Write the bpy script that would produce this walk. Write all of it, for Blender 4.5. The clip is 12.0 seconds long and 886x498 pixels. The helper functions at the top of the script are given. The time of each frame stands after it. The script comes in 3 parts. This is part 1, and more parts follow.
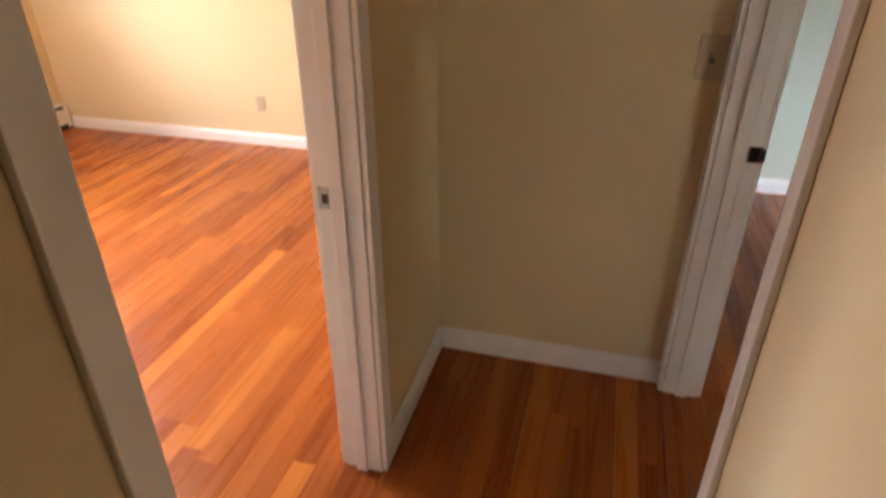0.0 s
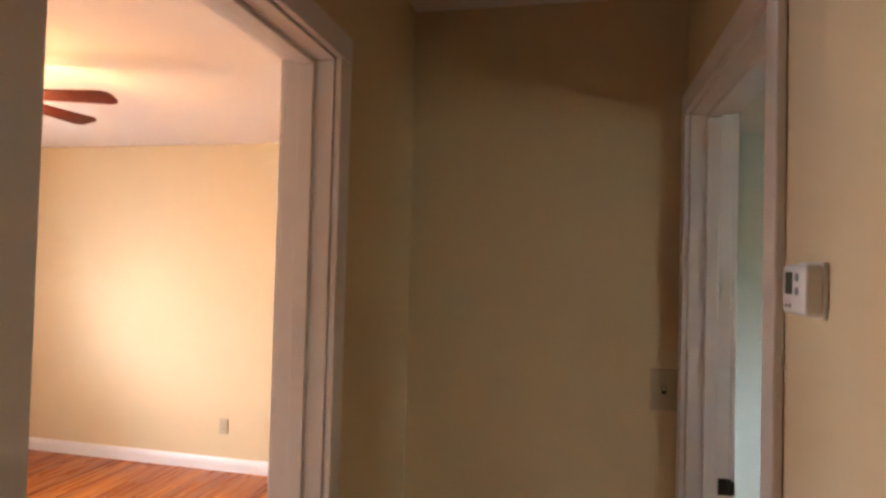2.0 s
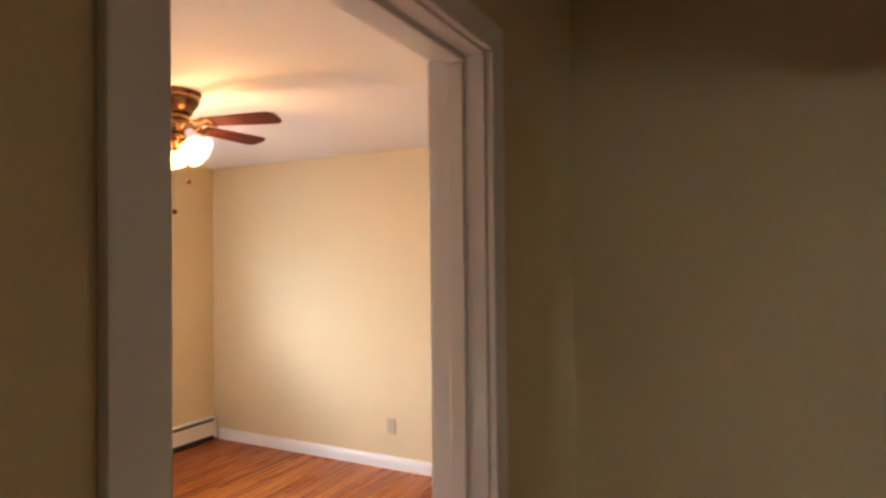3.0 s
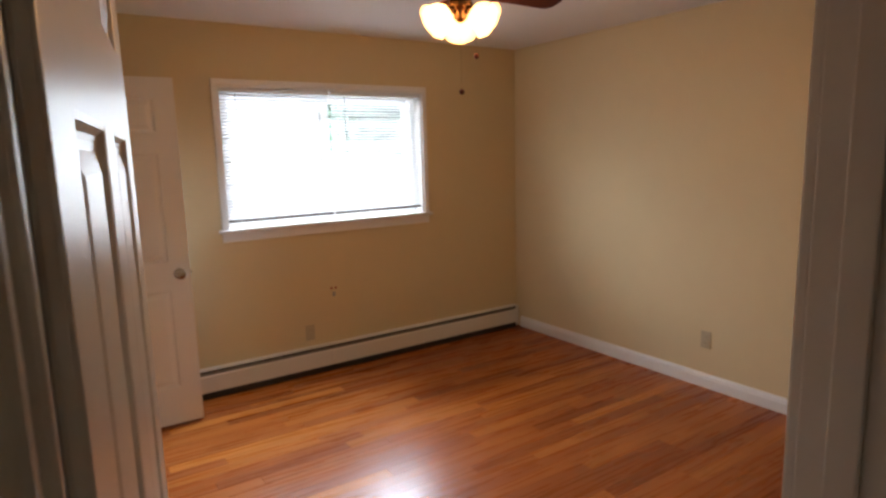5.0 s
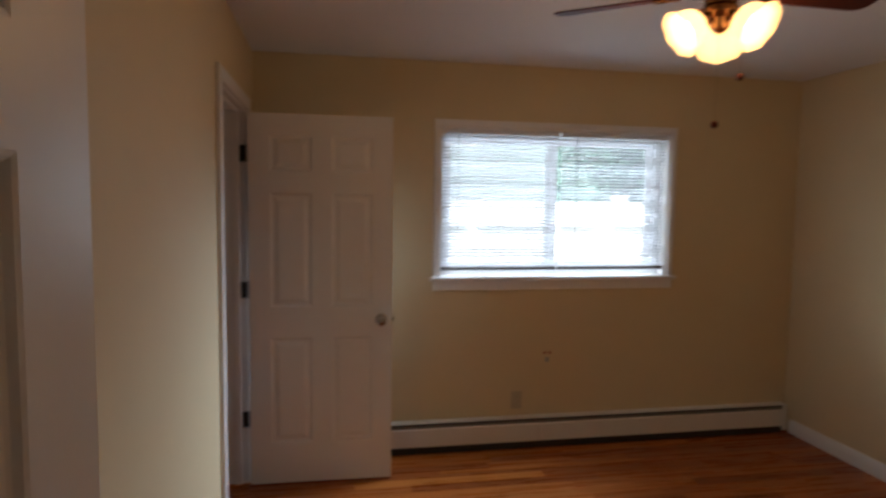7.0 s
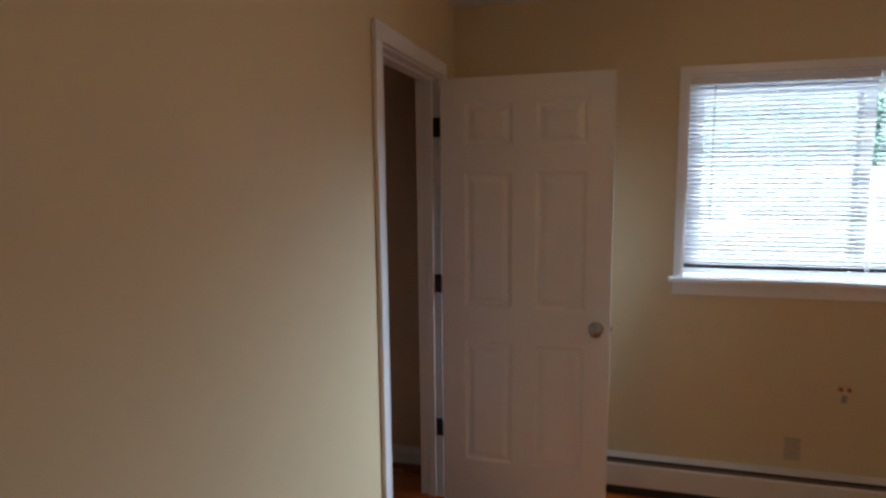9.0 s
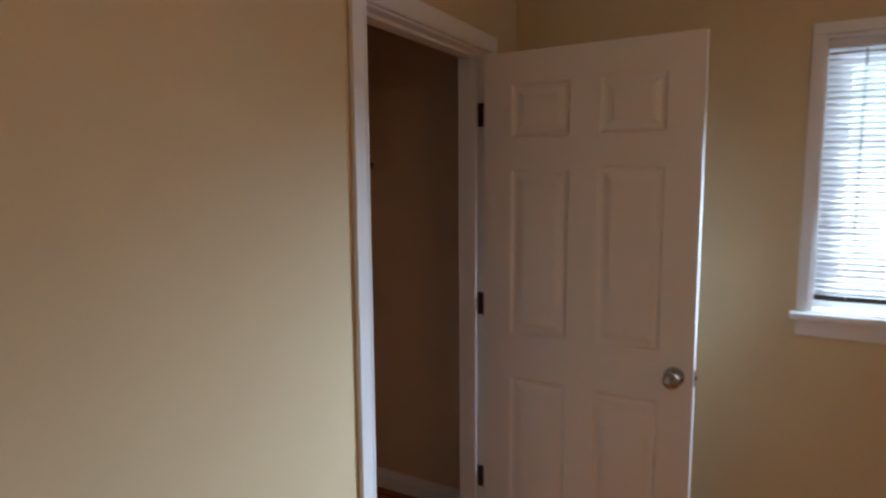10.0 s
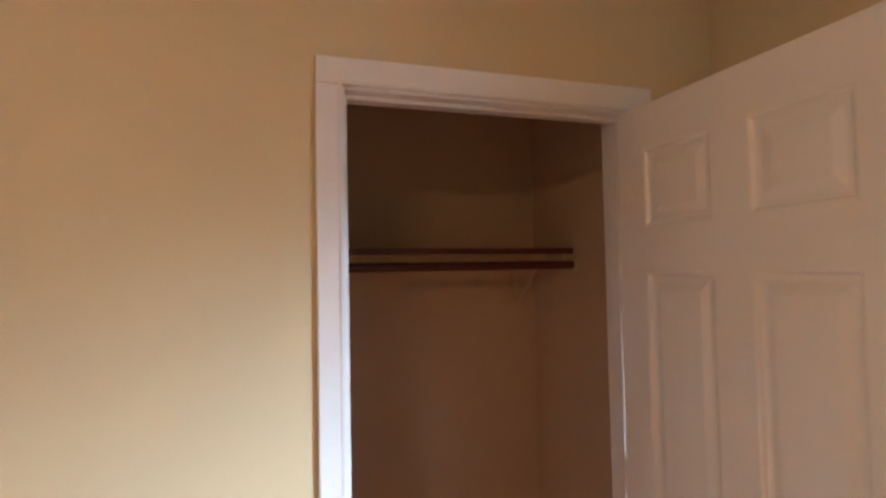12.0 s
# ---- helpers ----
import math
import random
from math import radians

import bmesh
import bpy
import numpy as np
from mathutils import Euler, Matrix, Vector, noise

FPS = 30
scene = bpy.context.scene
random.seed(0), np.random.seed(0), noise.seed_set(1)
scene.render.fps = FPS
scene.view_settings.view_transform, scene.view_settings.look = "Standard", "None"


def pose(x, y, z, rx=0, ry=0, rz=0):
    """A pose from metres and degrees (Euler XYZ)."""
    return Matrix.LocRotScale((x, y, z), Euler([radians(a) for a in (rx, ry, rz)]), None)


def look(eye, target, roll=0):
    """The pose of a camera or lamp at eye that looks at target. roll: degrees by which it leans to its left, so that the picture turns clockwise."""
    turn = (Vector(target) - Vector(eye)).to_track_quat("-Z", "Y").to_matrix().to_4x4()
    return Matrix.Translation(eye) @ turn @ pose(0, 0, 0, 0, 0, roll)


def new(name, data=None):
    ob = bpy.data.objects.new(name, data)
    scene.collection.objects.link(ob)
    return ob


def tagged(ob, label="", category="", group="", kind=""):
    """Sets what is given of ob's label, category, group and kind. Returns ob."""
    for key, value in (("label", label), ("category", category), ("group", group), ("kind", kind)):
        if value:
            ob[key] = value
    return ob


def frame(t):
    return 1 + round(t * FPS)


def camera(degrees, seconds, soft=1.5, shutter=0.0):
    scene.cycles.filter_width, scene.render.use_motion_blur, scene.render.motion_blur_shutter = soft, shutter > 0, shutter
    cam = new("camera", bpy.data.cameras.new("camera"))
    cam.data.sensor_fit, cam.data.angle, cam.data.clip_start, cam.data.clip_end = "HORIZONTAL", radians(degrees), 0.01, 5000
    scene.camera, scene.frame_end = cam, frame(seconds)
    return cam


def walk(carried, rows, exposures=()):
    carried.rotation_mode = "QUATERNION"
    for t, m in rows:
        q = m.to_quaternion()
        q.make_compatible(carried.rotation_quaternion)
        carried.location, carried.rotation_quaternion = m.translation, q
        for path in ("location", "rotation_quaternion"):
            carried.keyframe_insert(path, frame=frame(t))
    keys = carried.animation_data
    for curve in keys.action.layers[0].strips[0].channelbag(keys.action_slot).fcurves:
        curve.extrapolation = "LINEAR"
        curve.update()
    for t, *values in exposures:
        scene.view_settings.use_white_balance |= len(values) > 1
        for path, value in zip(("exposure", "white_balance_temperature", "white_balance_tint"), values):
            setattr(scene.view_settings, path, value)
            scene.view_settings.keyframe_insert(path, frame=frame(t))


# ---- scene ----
cam = camera(72.6, 12.0, soft=2.6, shutter=0.4)
PATH = [
    (0, (-4.030, -4.432, 1.561), (-2.338, -3.969, 0.599), -0.1),
    (0.5, (-4.030, -4.416, 1.590), (-2.203, -3.977, 0.903), 0.7),
    (1, (-4.036, -4.419, 1.593), (-2.130, -3.985, 1.171), 1.0),
    (1.5, (-4.058, -4.421, 1.570), (-2.103, -4.012, 1.455), 1.8),
    (2, (-4.071, -4.442, 1.576), (-2.119, -4.007, 1.626), 1.5),
    (2.5, (-4.061, -4.499, 1.591), (-2.194, -3.784, 1.643), -0.7),
    (3, (-3.941, -4.381, 1.617), (-2.162, -3.468, 1.643), -0.6),
    (3.5, (-3.764, -4.258, 1.614), (-2.196, -3.022, 1.501), -0.7),
    (3.7, (-3.686, -4.208, 1.612), (-2.302, -2.777, 1.424), -0.7),
    (5.3, (-3.493, -4.105, 1.587), (-2.501, -2.395, 1.281), -0.9),
    (5.5, (-3.434, -4.094, 1.615), (-2.568, -2.307, 1.382), 0.0),
    (6, (-3.309, -4.046, 1.633), (-2.503, -2.221, 1.482), 0.3),
    (6.5, (-3.208, -3.879, 1.615), (-2.494, -2.013, 1.544), -0.2),
    (7, (-3.164, -3.701, 1.585), (-2.806, -1.739, 1.429), 0.8),
    (7.2, (-3.152, -3.635, 1.592), (-2.938, -1.660, 1.400), 0.9),
    (8.8, (-2.946, -3.165, 1.640), (-3.350, -1.231, 1.331), -1.2),
    (9, (-2.870, -3.057, 1.629), (-3.388, -1.142, 1.372), -0.6),
    (9.5, (-2.736, -2.753, 1.604), (-3.432, -0.894, 1.361), -1.4),
    (10, (-2.619, -2.440, 1.590), (-3.588, -0.707, 1.356), -0.4),
    (10.5, (-2.471, -2.119, 1.592), (-3.789, -0.625, 1.419), -0.1),
    (11, (-2.398, -1.795, 1.570), (-3.962, -0.557, 1.426), -1.5),
    (11.5, (-2.330, -1.521, 1.591), (-4.137, -0.664, 1.572), -1.8),
    (12, (-2.260, -1.336, 1.627), (-4.138, -0.654, 1.710), -1.1),
]
LIFT = 3.8
walk(cam, [(r[0], look(*r[1:])) for r in PATH],
     exposures=[(t, e + LIFT, k, q) for t, e, k, q in (
         (0.0, 3.38, 6880, 17), (1.5, 3.2, 6800, 19), (2.5, 3.1, 6450, 15), (3.0, 2.85, 6200, 10), (3.5, 2.6, 6000, 9), (3.7, 2.35, 5950, 9),
         (5.3, 1.1, 6700, 11), (5.5, 0.95, 6700, 11), (6.0, 0.62, 6550, 11), (7.0, 0.43, 6100, 9), (9.0, 0.58, 5700, 6), (9.5, 0.62, 5680, 6), (10.0, 0.82, 5720, 6), (10.5, 1.12, 5650, 6), (12.0, 1.82, 5850, 8))])

# ---- world, sun, large lights ----
world = bpy.data.worlds.new("world")
scene.world = world
world.use_nodes = True
wn = world.node_tree
sky = wn.nodes.new("ShaderNodeTexSky")
sky.sky_type = "NISHITA"
sky.sun_disc = False
sky.sun_elevation = radians(48)
sky.sun_rotation = radians(140)
sky.air_density = 1.6
sky.dust_density = 3.0
wn.nodes["Background"].inputs[1].default_value = 0.082
soft_sky = wn.nodes.new("ShaderNodeHueSaturation")
soft_sky.inputs["Saturation"].default_value = 0.35
wn.links.new(sky.outputs[0], soft_sky.inputs["Color"])
wn.links.new(soft_sky.outputs[0], wn.nodes["Background"].inputs[0])

sun_data = bpy.data.lights.new("sun", "SUN")
sun_data.energy, sun_data.angle, sun_data.color = 0.5, radians(12), (1.0, 0.96, 0.9)
sun = new("sun", sun_data)
sun.matrix_world = look((14, -14, 18), (-1, 4, 0))


def area(name, eye, target, sx, sy, watts, color):
    d = bpy.data.lights.new(name, "AREA")
    d.shape, d.size, d.size_y, d.energy, d.color = "RECTANGLE", sx, sy, watts, color
    o = new(name, d)
    o.matrix_world = look(eye, target)
    return o


# lamps standing in for the bedroom window's daylight: here strips behind the slats
DAY = (0.66, 0.82, 1.0)
for z in (1.21, 1.36, 1.51, 1.66, 1.81, 1.96):
    lamp = area("window_daylight", (0, 0, 0), (0, 1, 0), 1.44, 0.10, 0.132, (0.76, 0.87, 1.0))
    lamp.matrix_world = pose(-1.74, 0.078, z, 52, 0, 180)
    lamp.data.spread = radians(138)
# aimed lamps added on the room side of the slats, in daylight colour
for x, azimuth, tilt, watts, spread in ((-2.34, 52, 38.5, 0.27, 84), (-1.90, -28, 10, 0.10, 168), (-1.44, 45, 41.5, 0.27, 74), (-1.22, 17, 28, 0.08, 54)):
    lamp = area("window_daylight", (0, 0, 0), (0, 1, 0), 0.20, 0.56, watts, DAY)
    lamp.matrix_world = pose(x, -0.115, 1.60, 90 - tilt, 0, 180 - azimuth)
    lamp.data.spread = radians(spread)
# daylight in the window of the room across the hall
fd = area("far_room_daylight", (0, 0, 0), (0, 1, 0), 1.1, 0.95, 0.05, (0.66, 0.83, 1.0))
fd.matrix_world = look((-4.36, -7.4, 1.6), (0.0, -5.60, 0.25))
fd.data.spread = radians(28)

# ---- materials ----


def mat(name, color, rough=0.5, metal=0.0, noise_scale=0.0, noise_amt=0.0, bump=0.0, bump_scale=200.0, spec=0.5, stain=0.0):
    m = bpy.data.materials.new(name)
    m.use_nodes = True
    nt = m.node_tree
    b = nt.nodes["Principled BSDF"]
    b.inputs["Roughness"].default_value = rough
    b.inputs["Metallic"].default_value = metal
    b.inputs["Specular IOR Level"].default_value = spec
    b.inputs["Base Color"].default_value = (*color, 1)
    tc = nt.nodes.new("ShaderNodeTexCoord")
    if noise_amt or stain:
        n = nt.nodes.new("ShaderNodeTexNoise")
        n.inputs["Scale"].default_value = noise_scale
        n.inputs["Detail"].default_value = 6
        n2 = nt.nodes.new("ShaderNodeTexNoise")
        n2.inputs["Scale"].default_value = 1.3
        n2.inputs["Detail"].default_value = 3
        nt.links.new(tc.outputs["Object"], n.inputs["Vector"])
        nt.links.new(tc.outputs["Object"], n2.inputs["Vector"])
        mx = nt.nodes.new("ShaderNodeMix")
        mx.data_type = "RGBA"
        mx.inputs[6].default_value = (*[c * (1 - noise_amt) for c in color], 1)
        mx.inputs[7].default_value = (*[min(1, c * (1 + noise_amt)) for c in color], 1)
        nt.links.new(n.outputs[0], mx.inputs[0])
        mx2 = nt.nodes.new("ShaderNodeMix")
        mx2.data_type = "RGBA"
        mx2.inputs[7].default_value = (*[c * (1 - stain) for c in color], 1)
        mr = nt.nodes.new("ShaderNodeMapRange")
        mr.inputs[1].default_value, mr.inputs[2].default_value = 0.45, 0.75
        nt.links.new(n2.outputs[0], mr.inputs[0])
        nt.links.new(mr.outputs[0], mx2.inputs[0])
        nt.links.new(mx.outputs[2], mx2.inputs[6])
        nt.links.new(mx2.outputs[2], b.inputs["Base Color"])
        rr = nt.nodes.new("ShaderNodeMapRange")
        rr.inputs[3].default_value, rr.inputs[4].default_value = max(0.02, rough - 0.07), min(1, rough + 0.07)
        nt.links.new(n2.outputs[0], rr.inputs[0])
        nt.links.new(rr.outputs[0], b.inputs["Roughness"])
    if bump:
        nb = nt.nodes.new("ShaderNodeTexNoise")
        nb.inputs["Scale"].default_value = bump_scale
        nb.inputs["Detail"].default_value = 4
        nt.links.new(tc.outputs["Object"], nb.inputs["Vector"])
        bp = nt.nodes.new("ShaderNodeBump")
        bp.inputs["Strength"].default_value = bump
        bp.inputs["Distance"].default_value = 0.002
        nt.links.new(nb.outputs[0], bp.inputs["Height"])
        nt.links.new(bp.outputs[0], b.inputs["Normal"])
    return m


def wood_floor():
    m = bpy.data.materials.new("oak_floor")
    m.use_nodes = True
    nt = m.node_tree
    b = nt.nodes["Principled BSDF"]
    tc = nt.nodes.new("ShaderNodeTexCoord")
    inf = nt.nodes.new("ShaderNodeObjectInfo")
    geo = nt.nodes.new("ShaderNodeNewGeometry")
    add = nt.nodes.new("ShaderNodeMath")
    add.operation = "ADD"
    nt.links.new(inf.outputs["Random"], add.inputs[0])
    nt.links.new(geo.outputs["Random Per Island"], add.inputs[1])
    fr = nt.nodes.new("ShaderNodeMath")
    fr.operation = "FRACT"
    nt.links.new(add.outputs[0], fr.inputs[0])
    ramp = nt.nodes.new("ShaderNodeValToRGB")
    cr = ramp.color_ramp
    cr.elements[0].position, cr.elements[0].color = 0.0, (0.21, 0.045, 0.008, 1)
    cr.elements[1].position, cr.elements[1].color = 1.0, (0.47, 0.149, 0.027, 1)
    e = cr.elements.new(0.25)
    e.color = (0.29, 0.070, 0.013, 1)
    e = cr.elements.new(0.7)
    e.color = (0.355, 0.096, 0.018, 1)
    nt.links.new(fr.outputs[0], ramp.inputs[0])
    # grain: noise stretched along the boards, shifted for each board
    mp = nt.nodes.new("ShaderNodeMapping")
    mp.inputs["Scale"].default_value = (1.6, 34, 34)
    cmb = nt.nodes.new("ShaderNodeCombineXYZ")
    mul = nt.nodes.new("ShaderNodeMath")
    mul.operation = "MULTIPLY"
    mul.inputs[1].default_value = 37.0
    nt.links.new(fr.outputs[0], mul.inputs[0])
    nt.links.new(mul.outputs[0], cmb.inputs[0])
    nt.links.new(mul.outputs[0], cmb.inputs[2])
    nt.links.new(cmb.outputs[0], mp.inputs["Location"])
    nt.links.new(geo.outputs["Position"], mp.inputs["Vector"])
    n = nt.nodes.new("ShaderNodeTexNoise")
    n.inputs["Scale"].default_value = 1.0
    n.inputs["Detail"].default_value = 7
    n.inputs["Roughness"].default_value = 0.62
    n.inputs["Distortion"].default_value = 0.6
    nt.links.new(mp.outputs[0], n.inputs["Vector"])
    gr = nt.nodes.new("ShaderNodeMapRange")
    gr.inputs[1].default_value, gr.inputs[2].default_value = 0.3, 0.7
    gr.inputs[3].default_value, gr.inputs[4].default_value = 0.89, 1.10
    nt.links.new(n.outputs[0], gr.inputs[0])
    big = nt.nodes.new("ShaderNodeTexNoise")
    big.inputs["Scale"].default_value = 1.1
    big.inputs["Detail"].default_value = 3
    nt.links.new(geo.outputs["Position"], big.inputs["Vector"])
    bg = nt.nodes.new("ShaderNodeMapRange")
    bg.inputs[3].default_value, bg.inputs[4].default_value = 0.85, 1.15
    nt.links.new(big.outputs[0], bg.inputs[0])
    m1 = nt.nodes.new("ShaderNodeMath")
    m1.operation = "MULTIPLY"
    nt.links.new(gr.outputs[0], m1.inputs[0])
    nt.links.new(bg.outputs[0], m1.inputs[1])
    vm = nt.nodes.new("ShaderNodeVectorMath")
    vm.operation = "SCALE"
    nt.links.new(ramp.outputs[0], vm.inputs[0])
    nt.links.new(m1.outputs[0], vm.inputs["Scale"])
    nt.links.new(vm.outputs[0], b.inputs["Base Color"])
    rr = nt.nodes.new("ShaderNodeMapRange")
    rr.inputs[3].default_value, rr.inputs[4].default_value = 0.20, 0.36
    b.inputs["Specular IOR Level"].default_value = 0.24
    nt.links.new(n.outputs[0], rr.inputs[0])
    nt.links.new(rr.outputs[0], b.inputs["Roughness"])
    bp = nt.nodes.new("ShaderNodeBump")
    bp.inputs["Strength"].default_value = 0.12
    bp.inputs["Distance"].default_value = 0.001
    nt.links.new(n.outputs[0], bp.inputs["Height"])
    nt.links.new(bp.outputs[0], b.inputs["Normal"])
    return m


M_WALL = mat("cream_wall_paint", (0.67, 0.545, 0.335), 0.66, noise_scale=9, noise_amt=0.02, bump=0.25, bump_scale=260, spec=0.24, stain=0.03)
# grey-green tone, only on the east wall across the hall
M_FAR = mat("far_wall_grey_green", (0.51, 0.55, 0.46), 0.62, noise_scale=9, noise_amt=0.02, bump=0.25, bump_scale=260, spec=0.3, stain=0.03)
# a redder tan than the cream, for the closet's end, back and side
M_CLOSET = mat("closet_wall_tan", (0.68, 0.50, 0.35), 0.66, noise_scale=9, noise_amt=0.03, bump=0.25, bump_scale=260, spec=0.3, stain=0.05)
M_CEIL = mat("ceiling_paint", (0.80, 0.77, 0.74), 0.85, noise_scale=7, noise_amt=0.015, bump=0.2, bump_scale=180, spec=0.2, stain=0.02)
M_TRIM = mat("white_trim_paint", (0.80, 0.78, 0.76), 0.32, noise_scale=14, noise_amt=0.02, bump=0.12, bump_scale=90, stain=0.04)
M_DOOR = mat("white_door_paint", (0.78, 0.75, 0.72), 0.33, noise_scale=12, noise_amt=0.015, bump=0.10, bump_scale=120, stain=0.008)
M_HEAT = mat("heater_enamel", (0.74, 0.70, 0.63), 0.4, noise_scale=10, noise_amt=0.03, bump=0.05, stain=0.06)
# near-black standing in for shade in gaps, holes and slots
M_DARK = mat("painted_shade_black", (0.03, 0.025, 0.02), 0.7, noise_scale=20, noise_amt=0.2)
M_DAMPER = mat("grey_damper_metal", (0.20, 0.18, 0.16), 0.55, 0.2, noise_scale=30, noise_amt=0.12)
M_FIN = mat("aluminium_fins", (0.35, 0.35, 0.35), 0.45, 0.9, noise_scale=40, noise_amt=0.2)
M_NICKEL = mat("satin_nickel", (0.36, 0.34, 0.31), 0.24, 1.0, noise_scale=50, noise_amt=0.06)
M_BLACK = mat("black_hinge_metal", (0.035, 0.03, 0.028), 0.42, 0.6, noise_scale=60, noise_amt=0.2)
M_BRONZE = mat("antique_bronze", (0.23, 0.13, 0.06), 0.26, 1.0, noise_scale=40, noise_amt=0.15)
M_BLADE = mat("cherry_blade_wood", (0.075, 0.015, 0.008), 0.55, spec=0.12, noise_scale=24, noise_amt=0.3, bump=0.05)
M_PLATE = mat("almond_plastic", (0.47, 0.39, 0.26), 0.4, noise_scale=30, noise_amt=0.02)
M_WPLASTIC = mat("white_plastic", (0.78, 0.77, 0.74), 0.38, noise_scale=30, noise_amt=0.02)
M_LCD = mat("lcd_screen", (0.10, 0.11, 0.09), 0.15, noise_scale=30, noise_amt=0.05)
M_BUTTON = mat("grey_button", (0.30, 0.30, 0.29), 0.5, noise_scale=30, noise_amt=0.05)
M_RED = mat("dull_red_plug", (0.35, 0.05, 0.03), 0.5, noise_scale=30, noise_amt=0.1)
M_ROD = mat("dark_red_wood", (0.10, 0.026, 0.017), 0.4, noise_scale=30, noise_amt=0.3, bump=0.05)
M_SLAT = mat("white_blind_slat", (0.74, 0.74, 0.75), 0.42, noise_scale=20, noise_amt=0.02)
snt2 = M_SLAT.node_tree
tr = snt2.nodes.new("ShaderNodeBsdfTranslucent")
tr.inputs[0].default_value = (0.93, 0.94, 0.95, 1)
mxs = snt2.nodes.new("ShaderNodeMixShader")
mxs.inputs[0].default_value = 0.16
snt2.links.new(snt2.nodes["Principled BSDF"].outputs[0], mxs.inputs[1])
snt2.links.new(tr.outputs[0], mxs.inputs[2])
snt2.links.new(mxs.outputs[0], snt2.nodes["Material Output"].inputs[0])
M_RAIL = mat("blind_bottom_rail", (0.075, 0.058, 0.05), 0.5, noise_scale=20, noise_amt=0.06)
M_VINYL = mat("white_vinyl_frame", (0.86, 0.86, 0.85), 0.35, noise_scale=20, noise_amt=0.02)
M_FLOOR = wood_floor()
M_SUB = mat("floor_joint", (0.17, 0.05, 0.016), 0.7, noise_scale=20, noise_amt=0.2)
M_SIDING = mat("pale_siding", (0.58, 0.58, 0.57), 0.6, noise_scale=4, noise_amt=0.04, stain=0.06)
M_LEAF = mat("foliage", (0.09, 0.16, 0.13), 0.6, noise_scale=3, noise_amt=0.2)
M_BARK = mat("bark", (0.13, 0.13, 0.11), 0.9, noise_scale=12, noise_amt=0.3)
M_GRASS = mat("grass", (0.17, 0.20, 0.14), 0.9, noise_scale=2, noise_amt=0.3)

M_GLASS = bpy.data.materials.new("window_glass")
M_GLASS.use_nodes = True
gnt = M_GLASS.node_tree
gb = gnt.nodes["Principled BSDF"]
gb.inputs["Transmission Weight"].default_value = 1.0
gb.inputs["Roughness"].default_value = 0.0
gb.inputs["IOR"].default_value = 1.45

M_SHADE = bpy.data.materials.new("frosted_shade_glass")
M_SHADE.use_nodes = True
snt = M_SHADE.node_tree
sb = snt.nodes["Principled BSDF"]
sb.inputs["Base Color"].default_value = (0.9, 0.78, 0.58, 1)
sb.inputs["Roughness"].default_value = 0.35
sb.inputs["Emission Color"].default_value = (1.0, 0.52, 0.18, 1)
sb.inputs["Emission Strength"].default_value = 0.045
trs = snt.nodes.new("ShaderNodeBsdfTranslucent")
trs.inputs[0].default_value = (0.95, 0.85, 0.68, 1)
mxh = snt.nodes.new("ShaderNodeMixShader")
mxh.inputs[0].default_value = 0.5
snt.links.new(sb.outputs[0], mxh.inputs[1])
snt.links.new(trs.outputs[0], mxh.inputs[2])
snt.links.new(mxh.outputs[0], snt.nodes["Material Output"].inputs[0])

M_BULB = bpy.data.materials.new("lit_bulb")
M_BULB.use_nodes = True
bb = M_BULB.node_tree.nodes["Principled BSDF"]
bb.inputs["Emission Color"].default_value = (1.0, 0.75, 0.45, 1)
bb.inputs["Emission Strength"].default_value = 0.4

# ---- mesh helpers ----


def box(bm, x0, x1, y0, y1, z0, z1, m=None):
    vs = [bm.verts.new((x, y, z)) for x in (x0, x1) for y in (y0, y1) for z in (z0, z1)]
    if m is not None:
        for v in vs:
            v.co = m @ v.co
    for f in ((0, 1, 3, 2), (4, 6, 7, 5), (0, 4, 5, 1), (2, 3, 7, 6), (0, 2, 6, 4), (1, 5, 7, 3)):
        bm.faces.new([vs[i] for i in f])


def bevel_all(bm, w, seg=2):
    bmesh.ops.bevel(bm, geom=bm.edges[:] , offset=w, segments=seg, affect="EDGES", profile=0.6)


def finish(name, bm, material, parent=None, smooth=False):
    bmesh.ops.recalc_face_normals(bm, faces=bm.faces[:])
    me = bpy.data.meshes.new(name)
    bm.to_mesh(me)
    bm.free()
    me.materials.append(material)
    if smooth:
        for p in me.polygons:
            p.use_smooth = True
        me.set_sharp_from_angle(angle=radians(38))
    o = new(name, me)
    o.parent = parent
    return o


def part(name, bm, material, parent, label="", smooth=False):
    o = finish(name, bm, material, parent, smooth)
    if label:
        o["label"] = label
    return o


def thing(name, m, label, category, group="", kind=""):
    e = new(name)
    e.empty_display_size = 0.1
    e.matrix_world = m
    return tagged(e, label, category, group, kind)


def structure(name, boxes, material, label, category, bevel=0.0):
    bm = bmesh.new()
    for b in boxes:
        box(bm, *b)
    if bevel:
        bevel_all(bm, bevel, 1)
    return tagged(finish(name, bm, material), label, category, kind="structure")


def lathe(bm, profile, seg=32, m=Matrix(), wave=None):
    """Turns (radius, z) pairs about z. wave(angle, i) scales the radius and lifts the point."""
    rings = []
    for i, (r, z) in enumerate(profile):
        ring = []
        for k in range(seg):
            a = 2 * math.pi * k / seg
            s, dz = wave(a, i) if wave else (1, 0)
            ring.append(bm.verts.new(m @ Vector((r * s * math.cos(a), r * s * math.sin(a), z + dz))))
        rings.append(ring)
    for a, b in zip(rings, rings[1:]):
        for k in range(seg):
            bm.faces.new((a[k], a[(k + 1) % seg], b[(k + 1) % seg], b[k]))
    return rings


